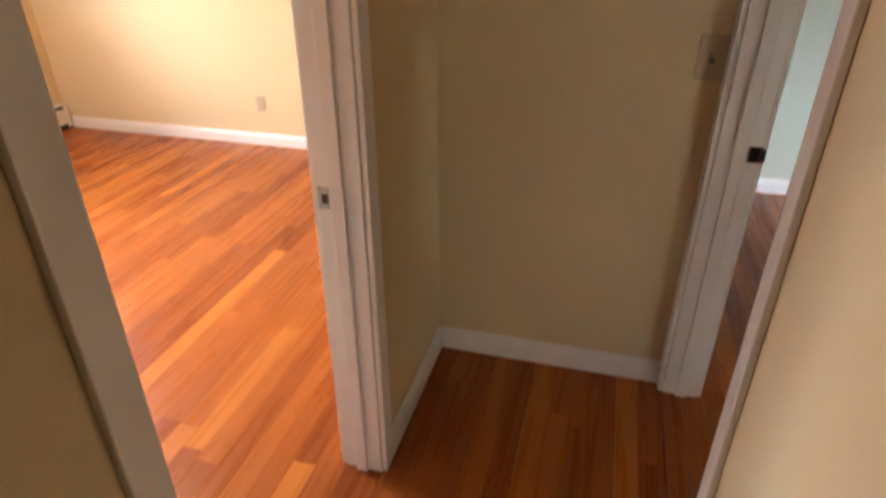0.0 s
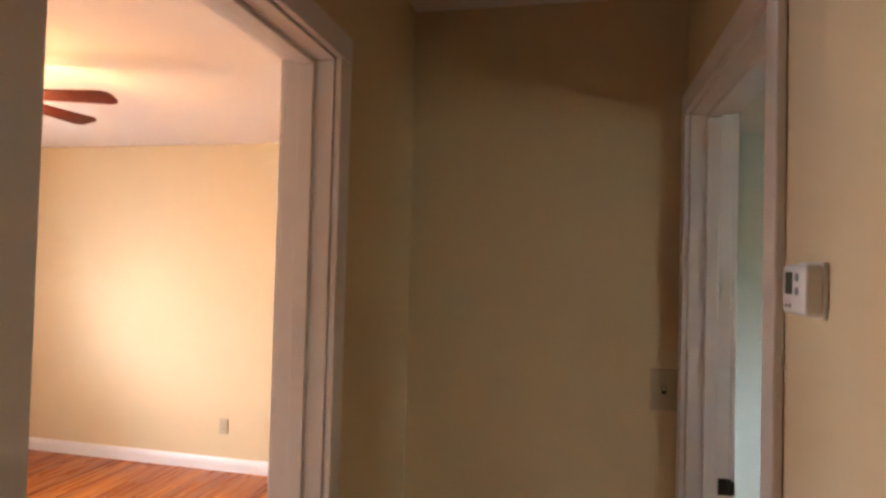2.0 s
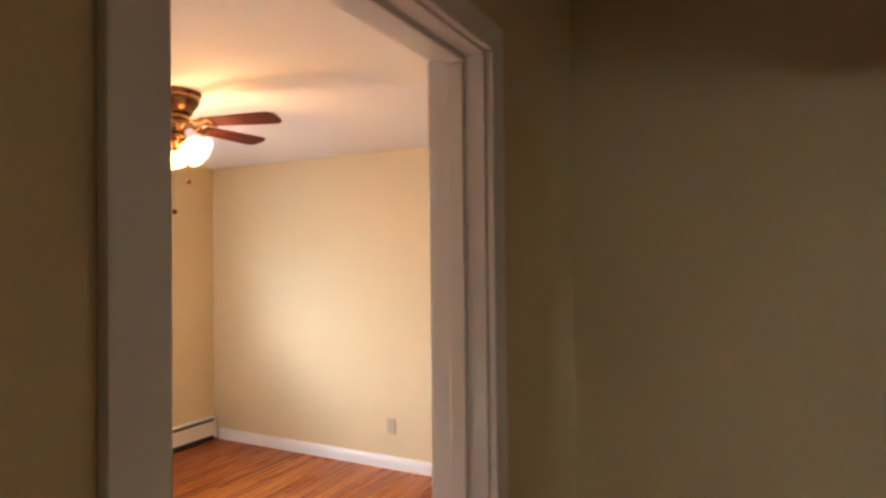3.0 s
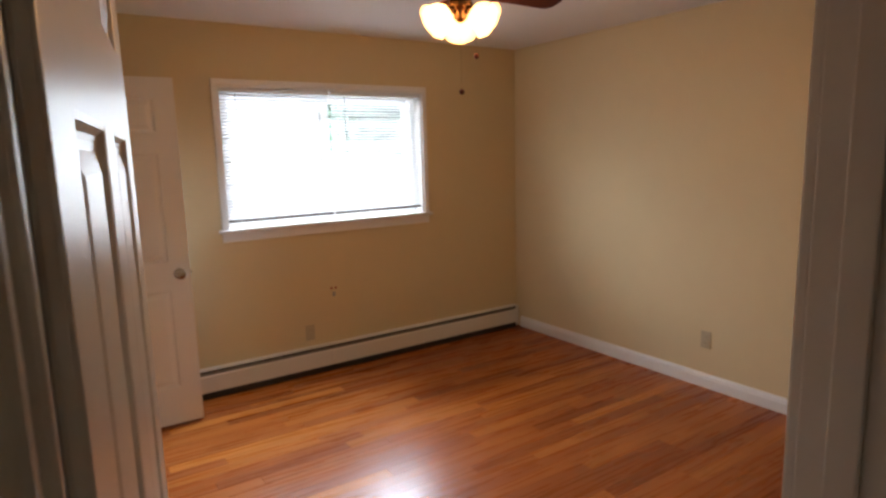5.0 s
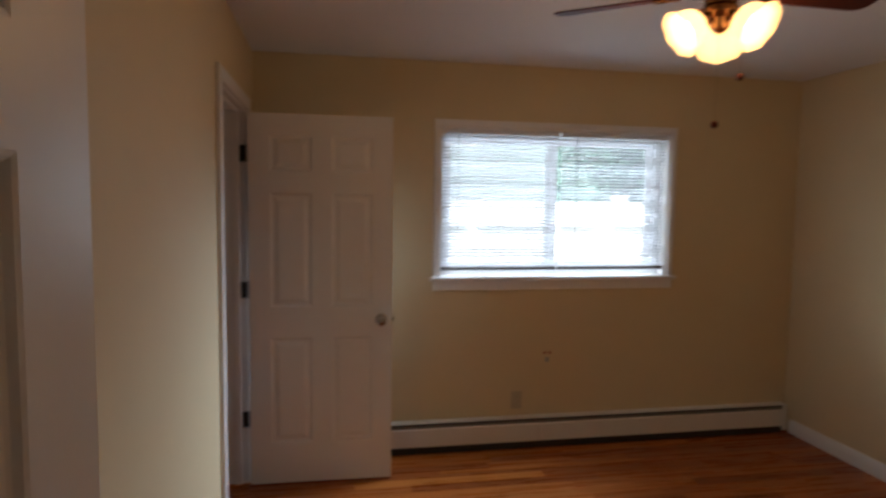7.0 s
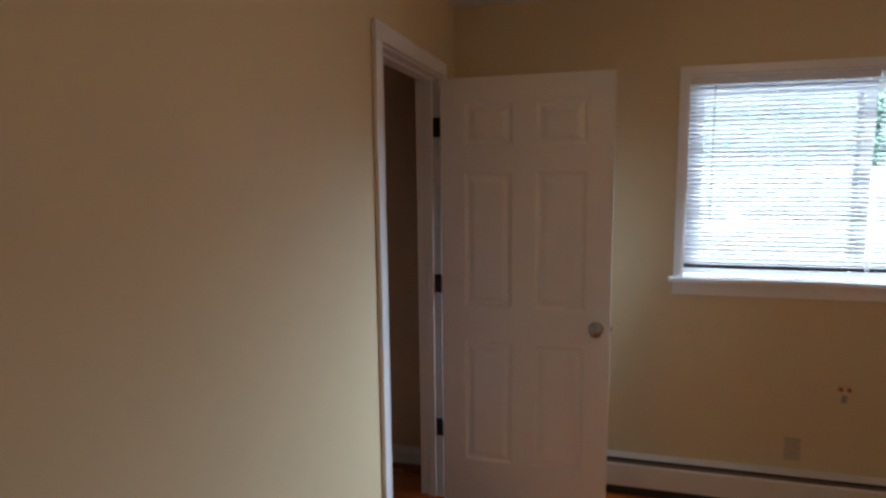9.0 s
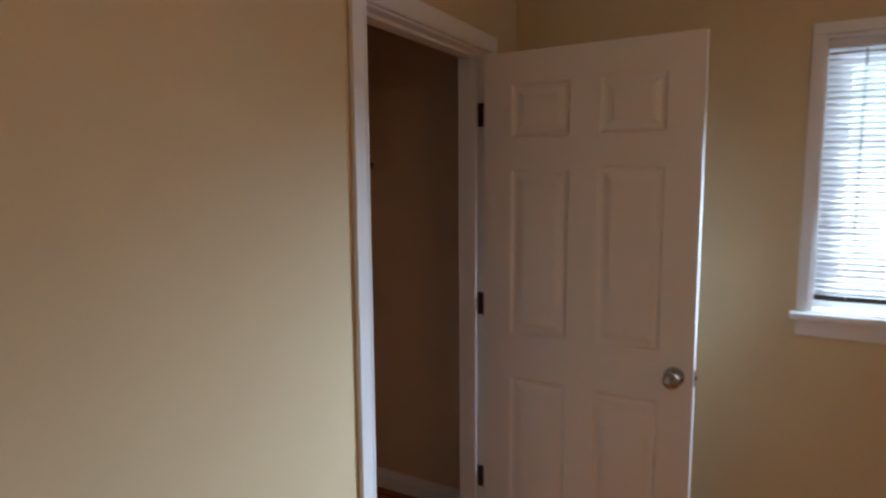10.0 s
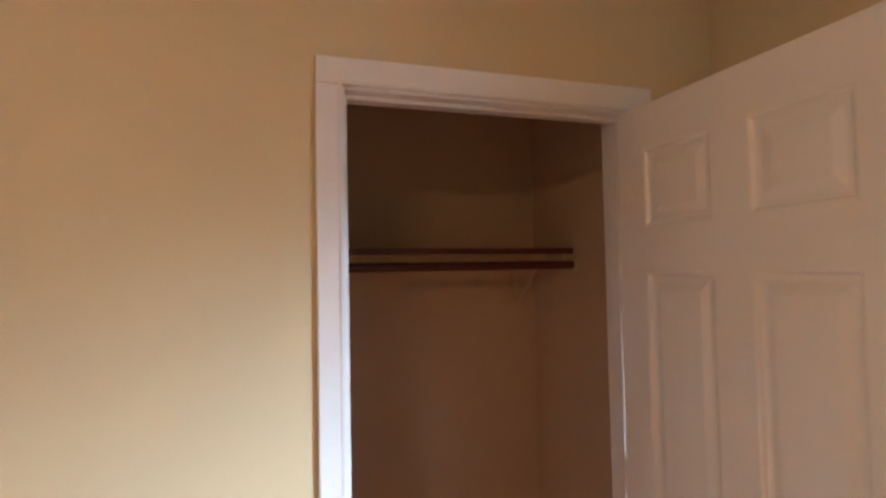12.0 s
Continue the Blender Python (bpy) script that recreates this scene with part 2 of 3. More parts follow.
def cap(bm, ring):
    bm.faces.new(ring)


def sweep_profile(bm, prof, p0, p1, out):
    """A straight moulding from p0 to p1. prof: (distance out of the wall, height)."""
    p0, p1, out = Vector(p0), Vector(p1), Vector(out)
    a = [bm.verts.new(p0 + out * d + Vector((0, 0, h))) for d, h in prof]
    b = [bm.verts.new(p1 + out * d + Vector((0, 0, h))) for d, h in prof]
    n = len(prof)
    for i in range(n):
        bm.faces.new((a[i], a[(i + 1) % n], b[(i + 1) % n], b[i]))
    bm.faces.new(a)
    bm.faces.new(b[::-1])


# ---- plan ----
CEIL = 2.44
W = -3.624            # bedroom's west wall face
S = -3.763            # bedroom's south wall face
HN = -3.884           # hall's north wall face
HE = -2.085           # hall's end wall face
HS = -4.768           # hall's south wall face
FS = -4.888           # face of the south room's north wall
DX0, DX1, DZ = -3.550, -2.775, 2.045      # bedroom doorway
CY0, CY1, CZ = -1.073, -0.298, 2.056      # closet doorway
SX0, SX1 = -2.940, -2.148                 # doorway to the room across the hall
WX0, WX1, WZ0, WZ1 = -2.515, -0.965, 1.115, 2.055   # window opening
CW = -3.744           # closet side of the west wall
CB = -4.72            # closet's back wall face
HW = -6.6             # hall's west end
JT = 0.0145           # jamb board's depth in the wall
FY = -8.2             # far room's south wall face

# ---- walls, floor base, ceilings ----
structure("wall_closet_north", [(CB - 0.12, CW, 0, 0.22, 0, CEIL)], M_CLOSET, "tan end wall of the closet", "wall")
structure("wall_north", [(CW, WX0, 0, 0.22, 0, CEIL), (WX1, 0, 0, 0.22, 0, CEIL),
                         (WX0, WX1, 0, 0.22, 0, WZ0 - 0.025), (WX0, WX1, 0, 0.22, WZ1, CEIL)], M_WALL,
          "cream painted outer wall with a window opening", "wall")
structure("wall_east", [(0, 0.22, HN, 0.22, 0, CEIL)], M_WALL, "cream painted plain wall with soft daylight", "wall")
structure("wall_far_room_east", [(0, 0.22, FY - 0.2, HN, 0, CEIL)], M_FAR, "pale grey-green wall across the hall", "wall")
structure("wall_west", [(CW, W, CY1 + JT, 0, 0, CEIL), (CW, W, S, CY0 - JT, 0, CEIL), (CW, W, CY0 - JT, CY1 + JT, CZ + JT, CEIL)], M_WALL,
          "cream painted wall with the closet doorway", "wall")
structure("wall_south", [(CB - 0.12, DX0 - JT, HN, S, 0, CEIL), (DX1 + JT, 0, HN, S, 0, CEIL), (DX0 - JT, DX1 + JT, HN, S, DZ + JT, CEIL),
                         (HW, CB - 0.12, HN, S, 0, CEIL)], M_WALL, "cream painted wall with the bedroom doorway", "wall")
structure("wall_hall_end", [(HE, HE + 0.12, HS, HN, 0, CEIL)], M_WALL, "cream painted end wall of the hall", "wall")
structure("wall_hall_south", [(HW, SX0 - JT, FS, HS, 0, CEIL), (SX1 + JT, 0, FS, HS, 0, CEIL), (SX0 - JT, SX1 + JT, FS, HS, DZ + JT, CEIL)], M_WALL,
          "cream painted hall wall with a doorway", "wall")
structure("wall_hall_west", [(HW - 0.12, HW, FS, S, 0, CEIL)], M_WALL, "cream painted far end of the hall", "wall")
structure("wall_closet_back", [(CB - 0.12, CB, -1.75, 0, 0, CEIL)], M_CLOSET, "tan closet back wall", "wall")
structure("wall_closet_side", [(CB, CW, -1.75, -1.63, 0, CEIL)], M_CLOSET, "tan closet side wall", "wall")
structure("wall_far_room_south", [(-4.4, 0, FY - 0.2, FY, 0, CEIL)], M_WALL, "cream painted wall", "wall")
structure("wall_far_room_west", [(-4.6, -4.4, FY - 0.2, -8.0, 0, CEIL), (-4.6, -4.4, -6.8, FS, 0, CEIL), (-4.6, -4.4, -8.0, -6.8, 0, 1.1),
                                 (-4.6, -4.4, -8.0, -6.8, 2.1, CEIL)], M_WALL, "cream wall with a window opening", "wall")
structure("ceiling", [(HW - 0.2, 0.22, FY - 0.2, 0.22, CEIL, CEIL + 0.15)], M_CEIL, "flat white painted ceiling", "ceiling")
structure("ground", [(-60, 60, -60, 90, -1.12, -1.0)], M_GRASS, "green lawn around the house", "ground")
structure("foundation", [(HW - 0.2, 0.22, FY - 0.2, 0.22, -1.0, -0.03)], M_SUB, "plain base under the floor", "foundation")

# ---- baseboards ----
BASE_PROF = [(0, 0), (0.015, 0), (0.015, 0.062), (0.012, 0.070), (0.012, 0.078), (0.007, 0.088), (0.005, 0.096), (0, 0.096)]


def baseboard(p0, p1, out):
    bm = bmesh.new()
    sweep_profile(bm, BASE_PROF, p0, p1, out)
    return tagged(finish("baseboard", bm, M_TRIM), "white painted moulded baseboard along the wall", "baseboard", kind="structure")


CASE = 0.064
baseboard((0, -0.072, 0), (0, S, 0), (-1, 0, 0))
baseboard((-0.015, S, 0), (DX1 + CASE + 0.006, S, 0), (0, 1, 0))
baseboard((W, S + 0.02, 0), (W, CY0 - CASE - 0.006, 0), (1, 0, 0))
baseboard((DX1 + CASE + 0.006, HN, 0), (HE, HN, 0), (0, -1, 0))
baseboard((HW, HN, 0), (DX0 - CASE - 0.006, HN, 0), (0, -1, 0))
baseboard((HE, HN - 0.015, 0), (HE, HS + 0.016, 0), (-1, 0, 0))
baseboard((HW, HS, 0), (SX0 - CASE - 0.006, HS, 0), (0, 1, 0))
baseboard((0, FS, 0), (0, FY, 0), (-1, 0, 0))
baseboard((CB, 0, 0), (CB, -1.63, 0), (1, 0, 0))
baseboard((CB + 0.015, 0, 0), (CW, 0, 0), (0, -1, 0))

# ---- door frames ----


def frame_board(name, parent, x0, x1, y0, y1, z0, z1, bevel=0.003):
    bm = bmesh.new()
    box(bm, x0, x1, y0, y1, z0, z1)
    bevel_all(bm, bevel, 2)
    return part(name, bm, M_TRIM, parent)


def casing_leg(parent, x0, x1, ya, yb, z1):
    """A flat casing board with a raised outer band; ya on the wall, yb its outer face."""
    return frame_board("casing", parent, x0, x1, min(ya, yb), max(ya, yb), 0.0, z1, 0.004)


def door_frame(name, m, w, h, t, stop, strike_z=None, strike_y=0.0, label="", sides=(1, 1), caps=(1, 1), beads=False):
    """A doorway: local x along the wall from 0 to w, the wall from y = 0 (front) back to y = -t."""
    e = thing(name, m, label, "door frame", kind="structure")
    j = 0.015
    frame_board("jamb", e, -j, 0, -t, 0, 0, h)
    frame_board("jamb", e, w, w + j, -t, 0, 0, h)
    frame_board("head_jamb", e, -j, w + j, -t, 0, h, h + j)
    s0, s1 = stop
    frame_board("stop", e, 0.0, 0.011, s0, s1, 0, h - 0.011)
    frame_board("stop", e, w - 0.011, w, s0, s1, 0, h - 0.011)
    frame_board("head_stop", e, 0, w, s0, s1, h - 0.011, h)
    r = 0.006
    for on, ya, yb in ((sides[0], 0.0005, 0.017), (sides[1], -t - 0.0005, -t - 0.017)):
        if not on:
            continue
        sg = 1 if yb > ya else -1
        casing_leg(e, -r - CASE * caps[0], -r, ya, yb, h + r)
        casing_leg(e, w + r, w + r + CASE * caps[1], ya, yb, h + r)
        frame_board("head_casing", e, -r - CASE * caps[0], w + r + CASE * caps[1], min(ya, yb), max(ya, yb), h + r + 0.0004, h + r + CASE, 0.004)
        # bead along the inner edge of the casing
        if not beads:
            continue
        for x0, x1 in ((-r - 0.014, -r - 0.006), (w + r + 0.006, w + r + 0.014)):
            frame_board("bead", e, x0, x1, min(yb, yb + sg * 0.0018), max(yb, yb + sg * 0.0018), 0, h + r + 0.006, 0.0014)
        frame_board("bead", e, -r - 0.014, w + r + 0.014, min(yb, yb + sg * 0.0018), max(yb, yb + sg * 0.0018), h + r + 0.006, h + r + 0.014, 0.0014)
    if strike_z:
        bm = bmesh.new()
        box(bm, w - 0.0025, w + 0.0005, strike_y - 0.014, strike_y + 0.017, strike_z - 0.029, strike_z + 0.029)
        bevel_all(bm, 0.001, 1)
        sp = part("strike_plate", bm, M_NICKEL, e, "small metal strike plate")
        bm = bmesh.new()
        # no opening is cut: a dark patch paints the hole's shade
        box(bm, w - 0.0035, w - 0.0026, strike_y - 0.009, strike_y + 0.006, strike_z - 0.013, strike_z + 0.013)
        part("latch_hole_shade", bm, M_DARK, sp)
    return e


door_frame("door_1", pose(DX0, S, 0), DX1 - DX0, DZ, S - HN, (-0.075, -0.038), 0.948, -0.019,
           "white painted door frame between hall and bedroom")
door_frame("door_2", pose(W, CY1, 0, 0, 0, -90), CY1 - CY0, CZ, W - CW, (-0.075, -0.038), 0.93, -0.019,
           "white painted frame of the closet doorway", sides=(1, 0), beads=True)
door_frame("door_3", pose(SX1, FS, 0, 0, 0, 180), SX1 - SX0, DZ, HS - FS, (-0.075, -0.038), None, 0,
           "white painted frame of the doorway across the hall", caps=(0.9, 1))
# strike plate of the doorway across the hall, on its east jamb
bm = bmesh.new()
box(bm, SX1 - 0.003, SX1 + 0.0005, FS - 0.006, FS + 0.030, 0.945 - 0.024, 0.945 + 0.024)
bevel_all(bm, 0.001, 1)
rings = lathe(bm, [(0.0075, 0.945 - 0.019), (0.0085, 0.945 - 0.015), (0.0085, 0.945 + 0.015), (0.0075, 0.945 + 0.019)], 16, Matrix.Translation((SX1 - 0.006, FS - 0.006, 0)))
cap(bm, rings[0])
cap(bm, rings[-1])
sp3 = part("strike_plate", bm, M_BLACK, None, "dark metal strike plate with a rolled lip")
sp3.parent = bpy.data.objects["door_3"]
sp3.matrix_parent_inverse = bpy.data.objects["door_3"].matrix_basis.inverted()

# ---- six-panel doors ----


def rect_ring(bm, x0, x1, z0, z1, y):
    return [bm.verts.new(c) for c in ((x0, y, z0), (x1, y, z0), (x1, y, z1), (x0, y, z1))]


def panel_mesh(bm, x0, x1, z0, z1, half):
    """A raised panel with moulded edges on both faces."""
    prof = [(0.0, 0.0), (0.006, 0.0015), (0.012, 0.0075), (0.018, 0.009), (0.026, 0.009), (0.046, 0.003), (0.050, 0.0025)]
    for sg in (1, -1):
        prev = None
        for off, dep in prof:
            ring = rect_ring(bm, x0 + off, x1 - off, z0 + off, z1 - off, sg * (half - dep))
            if prev:
                for k in range(4):
                    bm.faces.new((prev[k], prev[(k + 1) % 4], ring[(k + 1) % 4], ring[k]))
            prev = ring
        bm.faces.new(prev)


def knob_mesh(bm, sg, half):
    m = Matrix.Translation((0, sg * half, 0)) @ Matrix.Rotation(radians(-90 * sg), 4, "X")
    rings = lathe(bm, [(0.0330, 0.0), (0.0325, 0.004), (0.028, 0.008), (0.014, 0.010), (0.0125, 0.024), (0.018, 0.032), (0.026, 0.040),
                       (0.0285, 0.050), (0.0265, 0.059), (0.020, 0.064), (0.010, 0.0665), (0.001, 0.067)], 24, m)
    cap(bm, rings[-1])


def six_panel_door(name, m, w, label, knob_m=M_NICKEL, hinge_side=1):
    """Hinged at local x = 0, free edge at x = w; the leaf is centred on y = 0."""
    e = thing(name, m, label, "door")
    h, half = 2.030, 0.0175
    z0 = 0.012
    st = 0.108
    mid = 0.100
    px = [(st, (w - mid) / 2), ((w + mid) / 2, w - st)]
    pz = [(z0 + 0.225, z0 + 0.820), (z0 + 0.985, z0 + 1.612), (z0 + 1.722, z0 + 1.920)]
    bm = bmesh.new()
    box(bm, 0, st, -half, half, z0, z0 + h)
    box(bm, w - st, w, -half, half, z0, z0 + h)
    zs = [z0] + [v for a in pz for v in a] + [z0 + h]
    for a, b in zip(zs[::2], zs[1::2]):
        box(bm, st, w - st, -half, half, a, b)
    for a, b in pz:
        box(bm, px[0][1], px[1][0], -half, half, a, b)
    bmesh.ops.remove_doubles(bm, verts=bm.verts[:], dist=0.0002)
    body = part("body", bm, M_DOOR, e)
    for a, b in px:
        for c, d in pz:
            bm = bmesh.new()
            panel_mesh(bm, a, b, c, d, half)
            part("panel", bm, M_DOOR, e)
    for sg in (1, -1):
        bm = bmesh.new()
        knob_mesh(bm, sg, half)
        k = part("knob", bm, knob_m, e, "round satin nickel knob", True)
        k.location = (w - 0.060, 0, 0.925)
    bm = bmesh.new()
    box(bm, w - 0.0005, w + 0.002, -0.0125, 0.0125, 0.925 - 0.028, 0.925 + 0.028)
    box(bm, w + 0.001, w + 0.010, -0.006, 0.006, 0.925 - 0.007, 0.925 + 0.007)
    part("latch", bm, knob_m, e, "small nickel latch plate")
    for z in (0.366, 1.092, 1.830):
        bm = bmesh.new()
        box(bm, -0.002, 0.0, -0.015, 0.0175, z - 0.045, z + 0.045)
        rings = lathe(bm, [(0.0065, -0.047), (0.0065, 0.047)], 12, Matrix.Translation((-0.004, hinge_side * (half + 0.005), z)))
        cap(bm, rings[0])
        cap(bm, rings[1])
        part("hinge", bm, M_BLACK, e, "black door hinge", True)
    return e


# closet door, swung fully open into the room
six_panel_door("closet_door", pose(-3.610, -0.326, 0, 0, 0, -1.4), 0.771, "open white six-panel closet door with a nickel knob", hinge_side=1)
# bedroom door, open against the west side of the room
six_panel_door("bedroom_door", pose(-3.556, -3.748, 0, 0, 0, 80.2), 0.745, "open glossy white six-panel bedroom door", hinge_side=1)
# black hinge leaves on the closet's jamb
for z in (0.366, 1.092, 1.830):
    bm = bmesh.new()
    box(bm, W - 0.034, W - 0.001, CY1 - 0.0025, CY1 + 0.0005, z - 0.045, z + 0.045)
    hl = part("hinge_leaf", bm, M_BLACK, bpy.data.objects["door_2"], "black hinge leaf")
    hl.matrix_parent_inverse = bpy.data.objects["door_2"].matrix_basis.inverted()

# ---- window ----
win = thing("window_1", pose(0, 0, 0), "wide white sliding window with bright daylight behind", "window", kind="structure")


def wbox(name, b, material, parent, label="", bevel=0.002):
    bm = bmesh.new()
    box(bm, *b)
    if bevel:
        bevel_all(bm, bevel, 2)
    return part(name, bm, material, parent, label)


c = 0.037
wbox("casing", (WX0 - c, WX0, -0.018, -0.0005, WZ0, WZ1), M_TRIM, win)
wbox("casing", (WX1, WX1 + c, -0.018, -0.0005, WZ0, WZ1), M_TRIM, win)
wbox("head_casing", (WX0 - c, WX1 + c, -0.018, -0.0005, WZ1 + 0.0004, WZ1 + c), M_TRIM, win)
wbox("window_sill", (WX0 - c - 0.02, WX1 + c + 0.02, -0.045, 0.10, WZ0 - 0.024, WZ0), M_TRIM, win, "", 0.006)
wbox("apron", (WX0 - c, WX1 + c, -0.016, -0.0005, WZ0 - 0.085, WZ0 - 0.025), M_TRIM, win, "", 0.004)
wbox("reveal", (WX0, WX0 + 0.012, 0.0, 0.21, WZ0, WZ1), M_TRIM, win)
wbox("reveal", (WX1 - 0.012, WX1, 0.0, 0.21, WZ0, WZ1), M_TRIM, win)
wbox("reveal", (WX0 + 0.012, WX1 - 0.012, 0.0, 0.21, WZ1 - 0.012, WZ1), M_TRIM, win)


def sash(x0, x1, z0, z1, y, f, parent):
    s = new("sash")
    s.parent = parent
    wbox("sash_stile", (x0, x0 + f, y, y + 0.03, z0, z1), M_VINYL, s)
    wbox("sash_stile", (x1 - f, x1, y, y + 0.03, z0, z1), M_VINYL, s)
    wbox("sash_rail", (x0 + f, x1 - f, y, y + 0.03, z0, z0 + f), M_VINYL, s)
    wbox("sash_rail", (x0 + f, x1 - f, y, y + 0.03, z1 - f, z1), M_VINYL, s)
    bm = bmesh.new()
    box(bm, x0 + f, x1 - f, y + 0.013, y + 0.017, z0 + f, z1 - f)
    g = part("pane", bm, M_GLASS, s)
    g.visible_shadow = False
    return s


xm = -1.74
wbox("window_frame", (WX0 + 0.012, WX0 + 0.045, 0.10, 0.19, WZ0, WZ1 - 0.012), M_VINYL, win)
wbox("window_frame", (WX1 - 0.045, WX1 - 0.012, 0.10, 0.19, WZ0, WZ1 - 0.012), M_VINYL, win)
wbox("window_frame", (WX0 + 0.045, WX1 - 0.045, 0.10, 0.19, WZ0, WZ0 + 0.035), M_VINYL, win)
wbox("window_frame", (WX0 + 0.045, WX1 - 0.045, 0.10, 0.19, WZ1 - 0.047, WZ1 - 0.012), M_VINYL, win)
sash(WX0 + 0.046, xm + 0.03, WZ0 + 0.036, WZ1 - 0.048, 0.105, 0.045, win)
sash(xm - 0.03, WX1 - 0.046, WZ0 + 0.036, WZ1 - 0.048, 0.145, 0.045, win)

M_SCREEN = bpy.data.materials.new("insect_mesh")
M_SCREEN.use_nodes = True
scn = M_SCREEN.node_tree
sct = scn.nodes.new("ShaderNodeBsdfTranslucent")
sct.inputs[0].default_value = (0.62, 0.64, 0.66, 1)
scc = scn.nodes.new("ShaderNodeBsdfTransparent")
scm = scn.nodes.new("ShaderNodeMixShader")
scm.inputs[0].default_value = 0.38
scn.links.new(scc.outputs[0], scm.inputs[1])
scn.links.new(sct.outputs[0], scm.inputs[2])
scn.links.new(scm.outputs[0], scn.nodes["Material Output"].inputs[0])
wbox("insect_screen", (WX0 + 0.046, xm + 0.005, 0.182, 0.1835, WZ0 + 0.036, WZ1 - 0.048), M_SCREEN, win, "fine grey insect screen", 0)

# window of the room across the hall
win2 = thing("window_2", pose(0, 0, 0), "plain white window of the room across the hall", "window", kind="structure")
for y0, y1 in ((-8.0, -7.95), (-6.85, -6.8)):
    wbox("sash_stile", (-4.52, -4.49, y0, y1, 1.1, 2.1), M_VINYL, win2)
for z0, z1 in ((1.1, 1.15), (2.05, 2.1)):
    wbox("sash_rail", (-4.52, -4.49, -7.95, -6.85, z0, z1), M_VINYL, win2)
bm = bmesh.new()
box(bm, -4.507, -4.503, -7.95, -6.85, 1.15, 2.05)
part("pane", bm, M_GLASS, win2)


# ---- blinds ----
def blind(x0, x1, z_rail, label):
    e = thing("window_blind", pose(0, 0.035, 0), label, "blind", "window blinds")
    wbox("head_rail", (x0, x1, -0.014, 0.014, WZ1 - 0.042, WZ1 - 0.014), M_SLAT, e)
    wbox("bottom_rail", (x0, x1, -0.011, 0.011, z_rail - 0.009, z_rail + 0.010), M_RAIL, e, "brownish bottom rail")
    prof = [(-0.0125, -0.0012), (-0.006, 0.0008), (0, 0.0015), (0.006, 0.0008), (0.0125, -0.0012)]
    me = None
    n = int((WZ1 - 0.055 - z_rail) / 0.0205)
    for i in range(n):
        z = z_rail + 0.020 + i * (WZ1 - 0.058 - z_rail) / n
        if me is None:
            bm = bmesh.new()
            rows = []
            for d, hh in prof:
                rows.append([bm.verts.new((x, d, hh + k)) for x in (x0 + 0.002, x1 - 0.002) for k in (0.0, 0.0006)])
            for r0, r1 in zip(rows, rows[1:]):
                bm.faces.new((r0[0], r0[2], r1[2], r1[0]))
                bm.faces.new((r0[1], r1[1], r1[3], r0[3]))
            for r0 in (rows[0], rows[-1]):
                bm.faces.new((r0[0], r0[1], r0[3], r0[2]))
            o = part("slat", bm, M_SLAT, e)
            me = o.data
        else:
            o = new("slat", me)
            o.parent = e
        o.location = (0, 0, z)
        o.rotation_euler = (radians(27 + random.uniform(-0.4, 0.4)), radians(random.uniform(-0.05, 0.05)), 0)
    for f in (0.12, 0.5, 0.88):
        x = x0 + f * (x1 - x0)
        wbox("cord", (x - 0.0008, x + 0.0008, -0.0135, -0.0127, z_rail, WZ1 - 0.04), M_SLAT, e, "", 0)
    bm = bmesh.new()
    rings = lathe(bm, [(0.0024, 0), (0.0024, -0.62)], 8, Matrix.Translation((x0 + 0.105, -0.022, WZ1 - 0.05)))
    cap(bm, rings[0])
    cap(bm, rings[1])
    part("tilt_wand", bm, M_RAIL, e, "thin tilt wand", True)
    return e


blind(WX0 + 0.015, xm + 0.005, 1.163, "white horizontal mini blind with open slats, lowered in the window")
blind(xm + 0.022, WX1 - 0.015, 1.163, "white horizontal mini blind, hung beside its twin")

# ---- baseboard heater ----
heater = thing("baseboard_heater", pose(0, 0, 0), "long off-white baseboard heater under the window", "heater")
HX0, HX1 = -3.56, -0.052
bm = bmesh.new()
sweep_profile(bm, [(0.0658, 0.047), (0.070, 0.050), (0.070, 0.158), (0.064, 0.166), (0.060, 0.166), (0.0665, 0.156), (0.0665, 0.052), (0.0658, 0.050)],
              (HX0, 0, 0), (HX1, 0, 0), (0, -1, 0))
part("front_panel", bm, M_HEAT, heater)
bm = bmesh.new()
sweep_profile(bm, [(0.0, 0.0), (0.003, 0.0), (0.003, 0.192), (0.058, 0.190), (0.064, 0.184), (0.066, 0.186), (0.060, 0.196), (0.0, 0.200)],
              (HX0, 0, 0), (HX1, 0, 0), (0, -1, 0))
part("back_panel", bm, M_HEAT, heater)
bm = bmesh.new()
box(bm, HX0 + 0.02, HX1 - 0.02, -0.055, -0.006, 0.06, 0.135)
part("fin_block", bm, M_FIN, heater, "dark metal fins")
# dark box added to paint the shade under the front panel
bm = bmesh.new()
box(bm, HX0 + 0.012, HX1 - 0.012, -0.0655, -0.0035, 0.004, 0.0495)
part("gap_shade", bm, M_DARK, heater, "dark fill for the shade in the air gap")
bm = bmesh.new()
box(bm, HX0 + 0.01, HX1 - 0.01, -0.061, -0.004, 0.150, 0.181)
part("damper", bm, M_DAMPER, heater, "grey damper flap in the top slot")
# shaded line of the top sheet, put on as a dark strip
bm = bmesh.new()
box(bm, HX0 + 0.013, HX1 - 0.013, -0.0685, -0.0665, 0.186, 0.197)
part("lip_shade", bm, M_DARK, heater, "dark strip painting the shade along the upper edge")
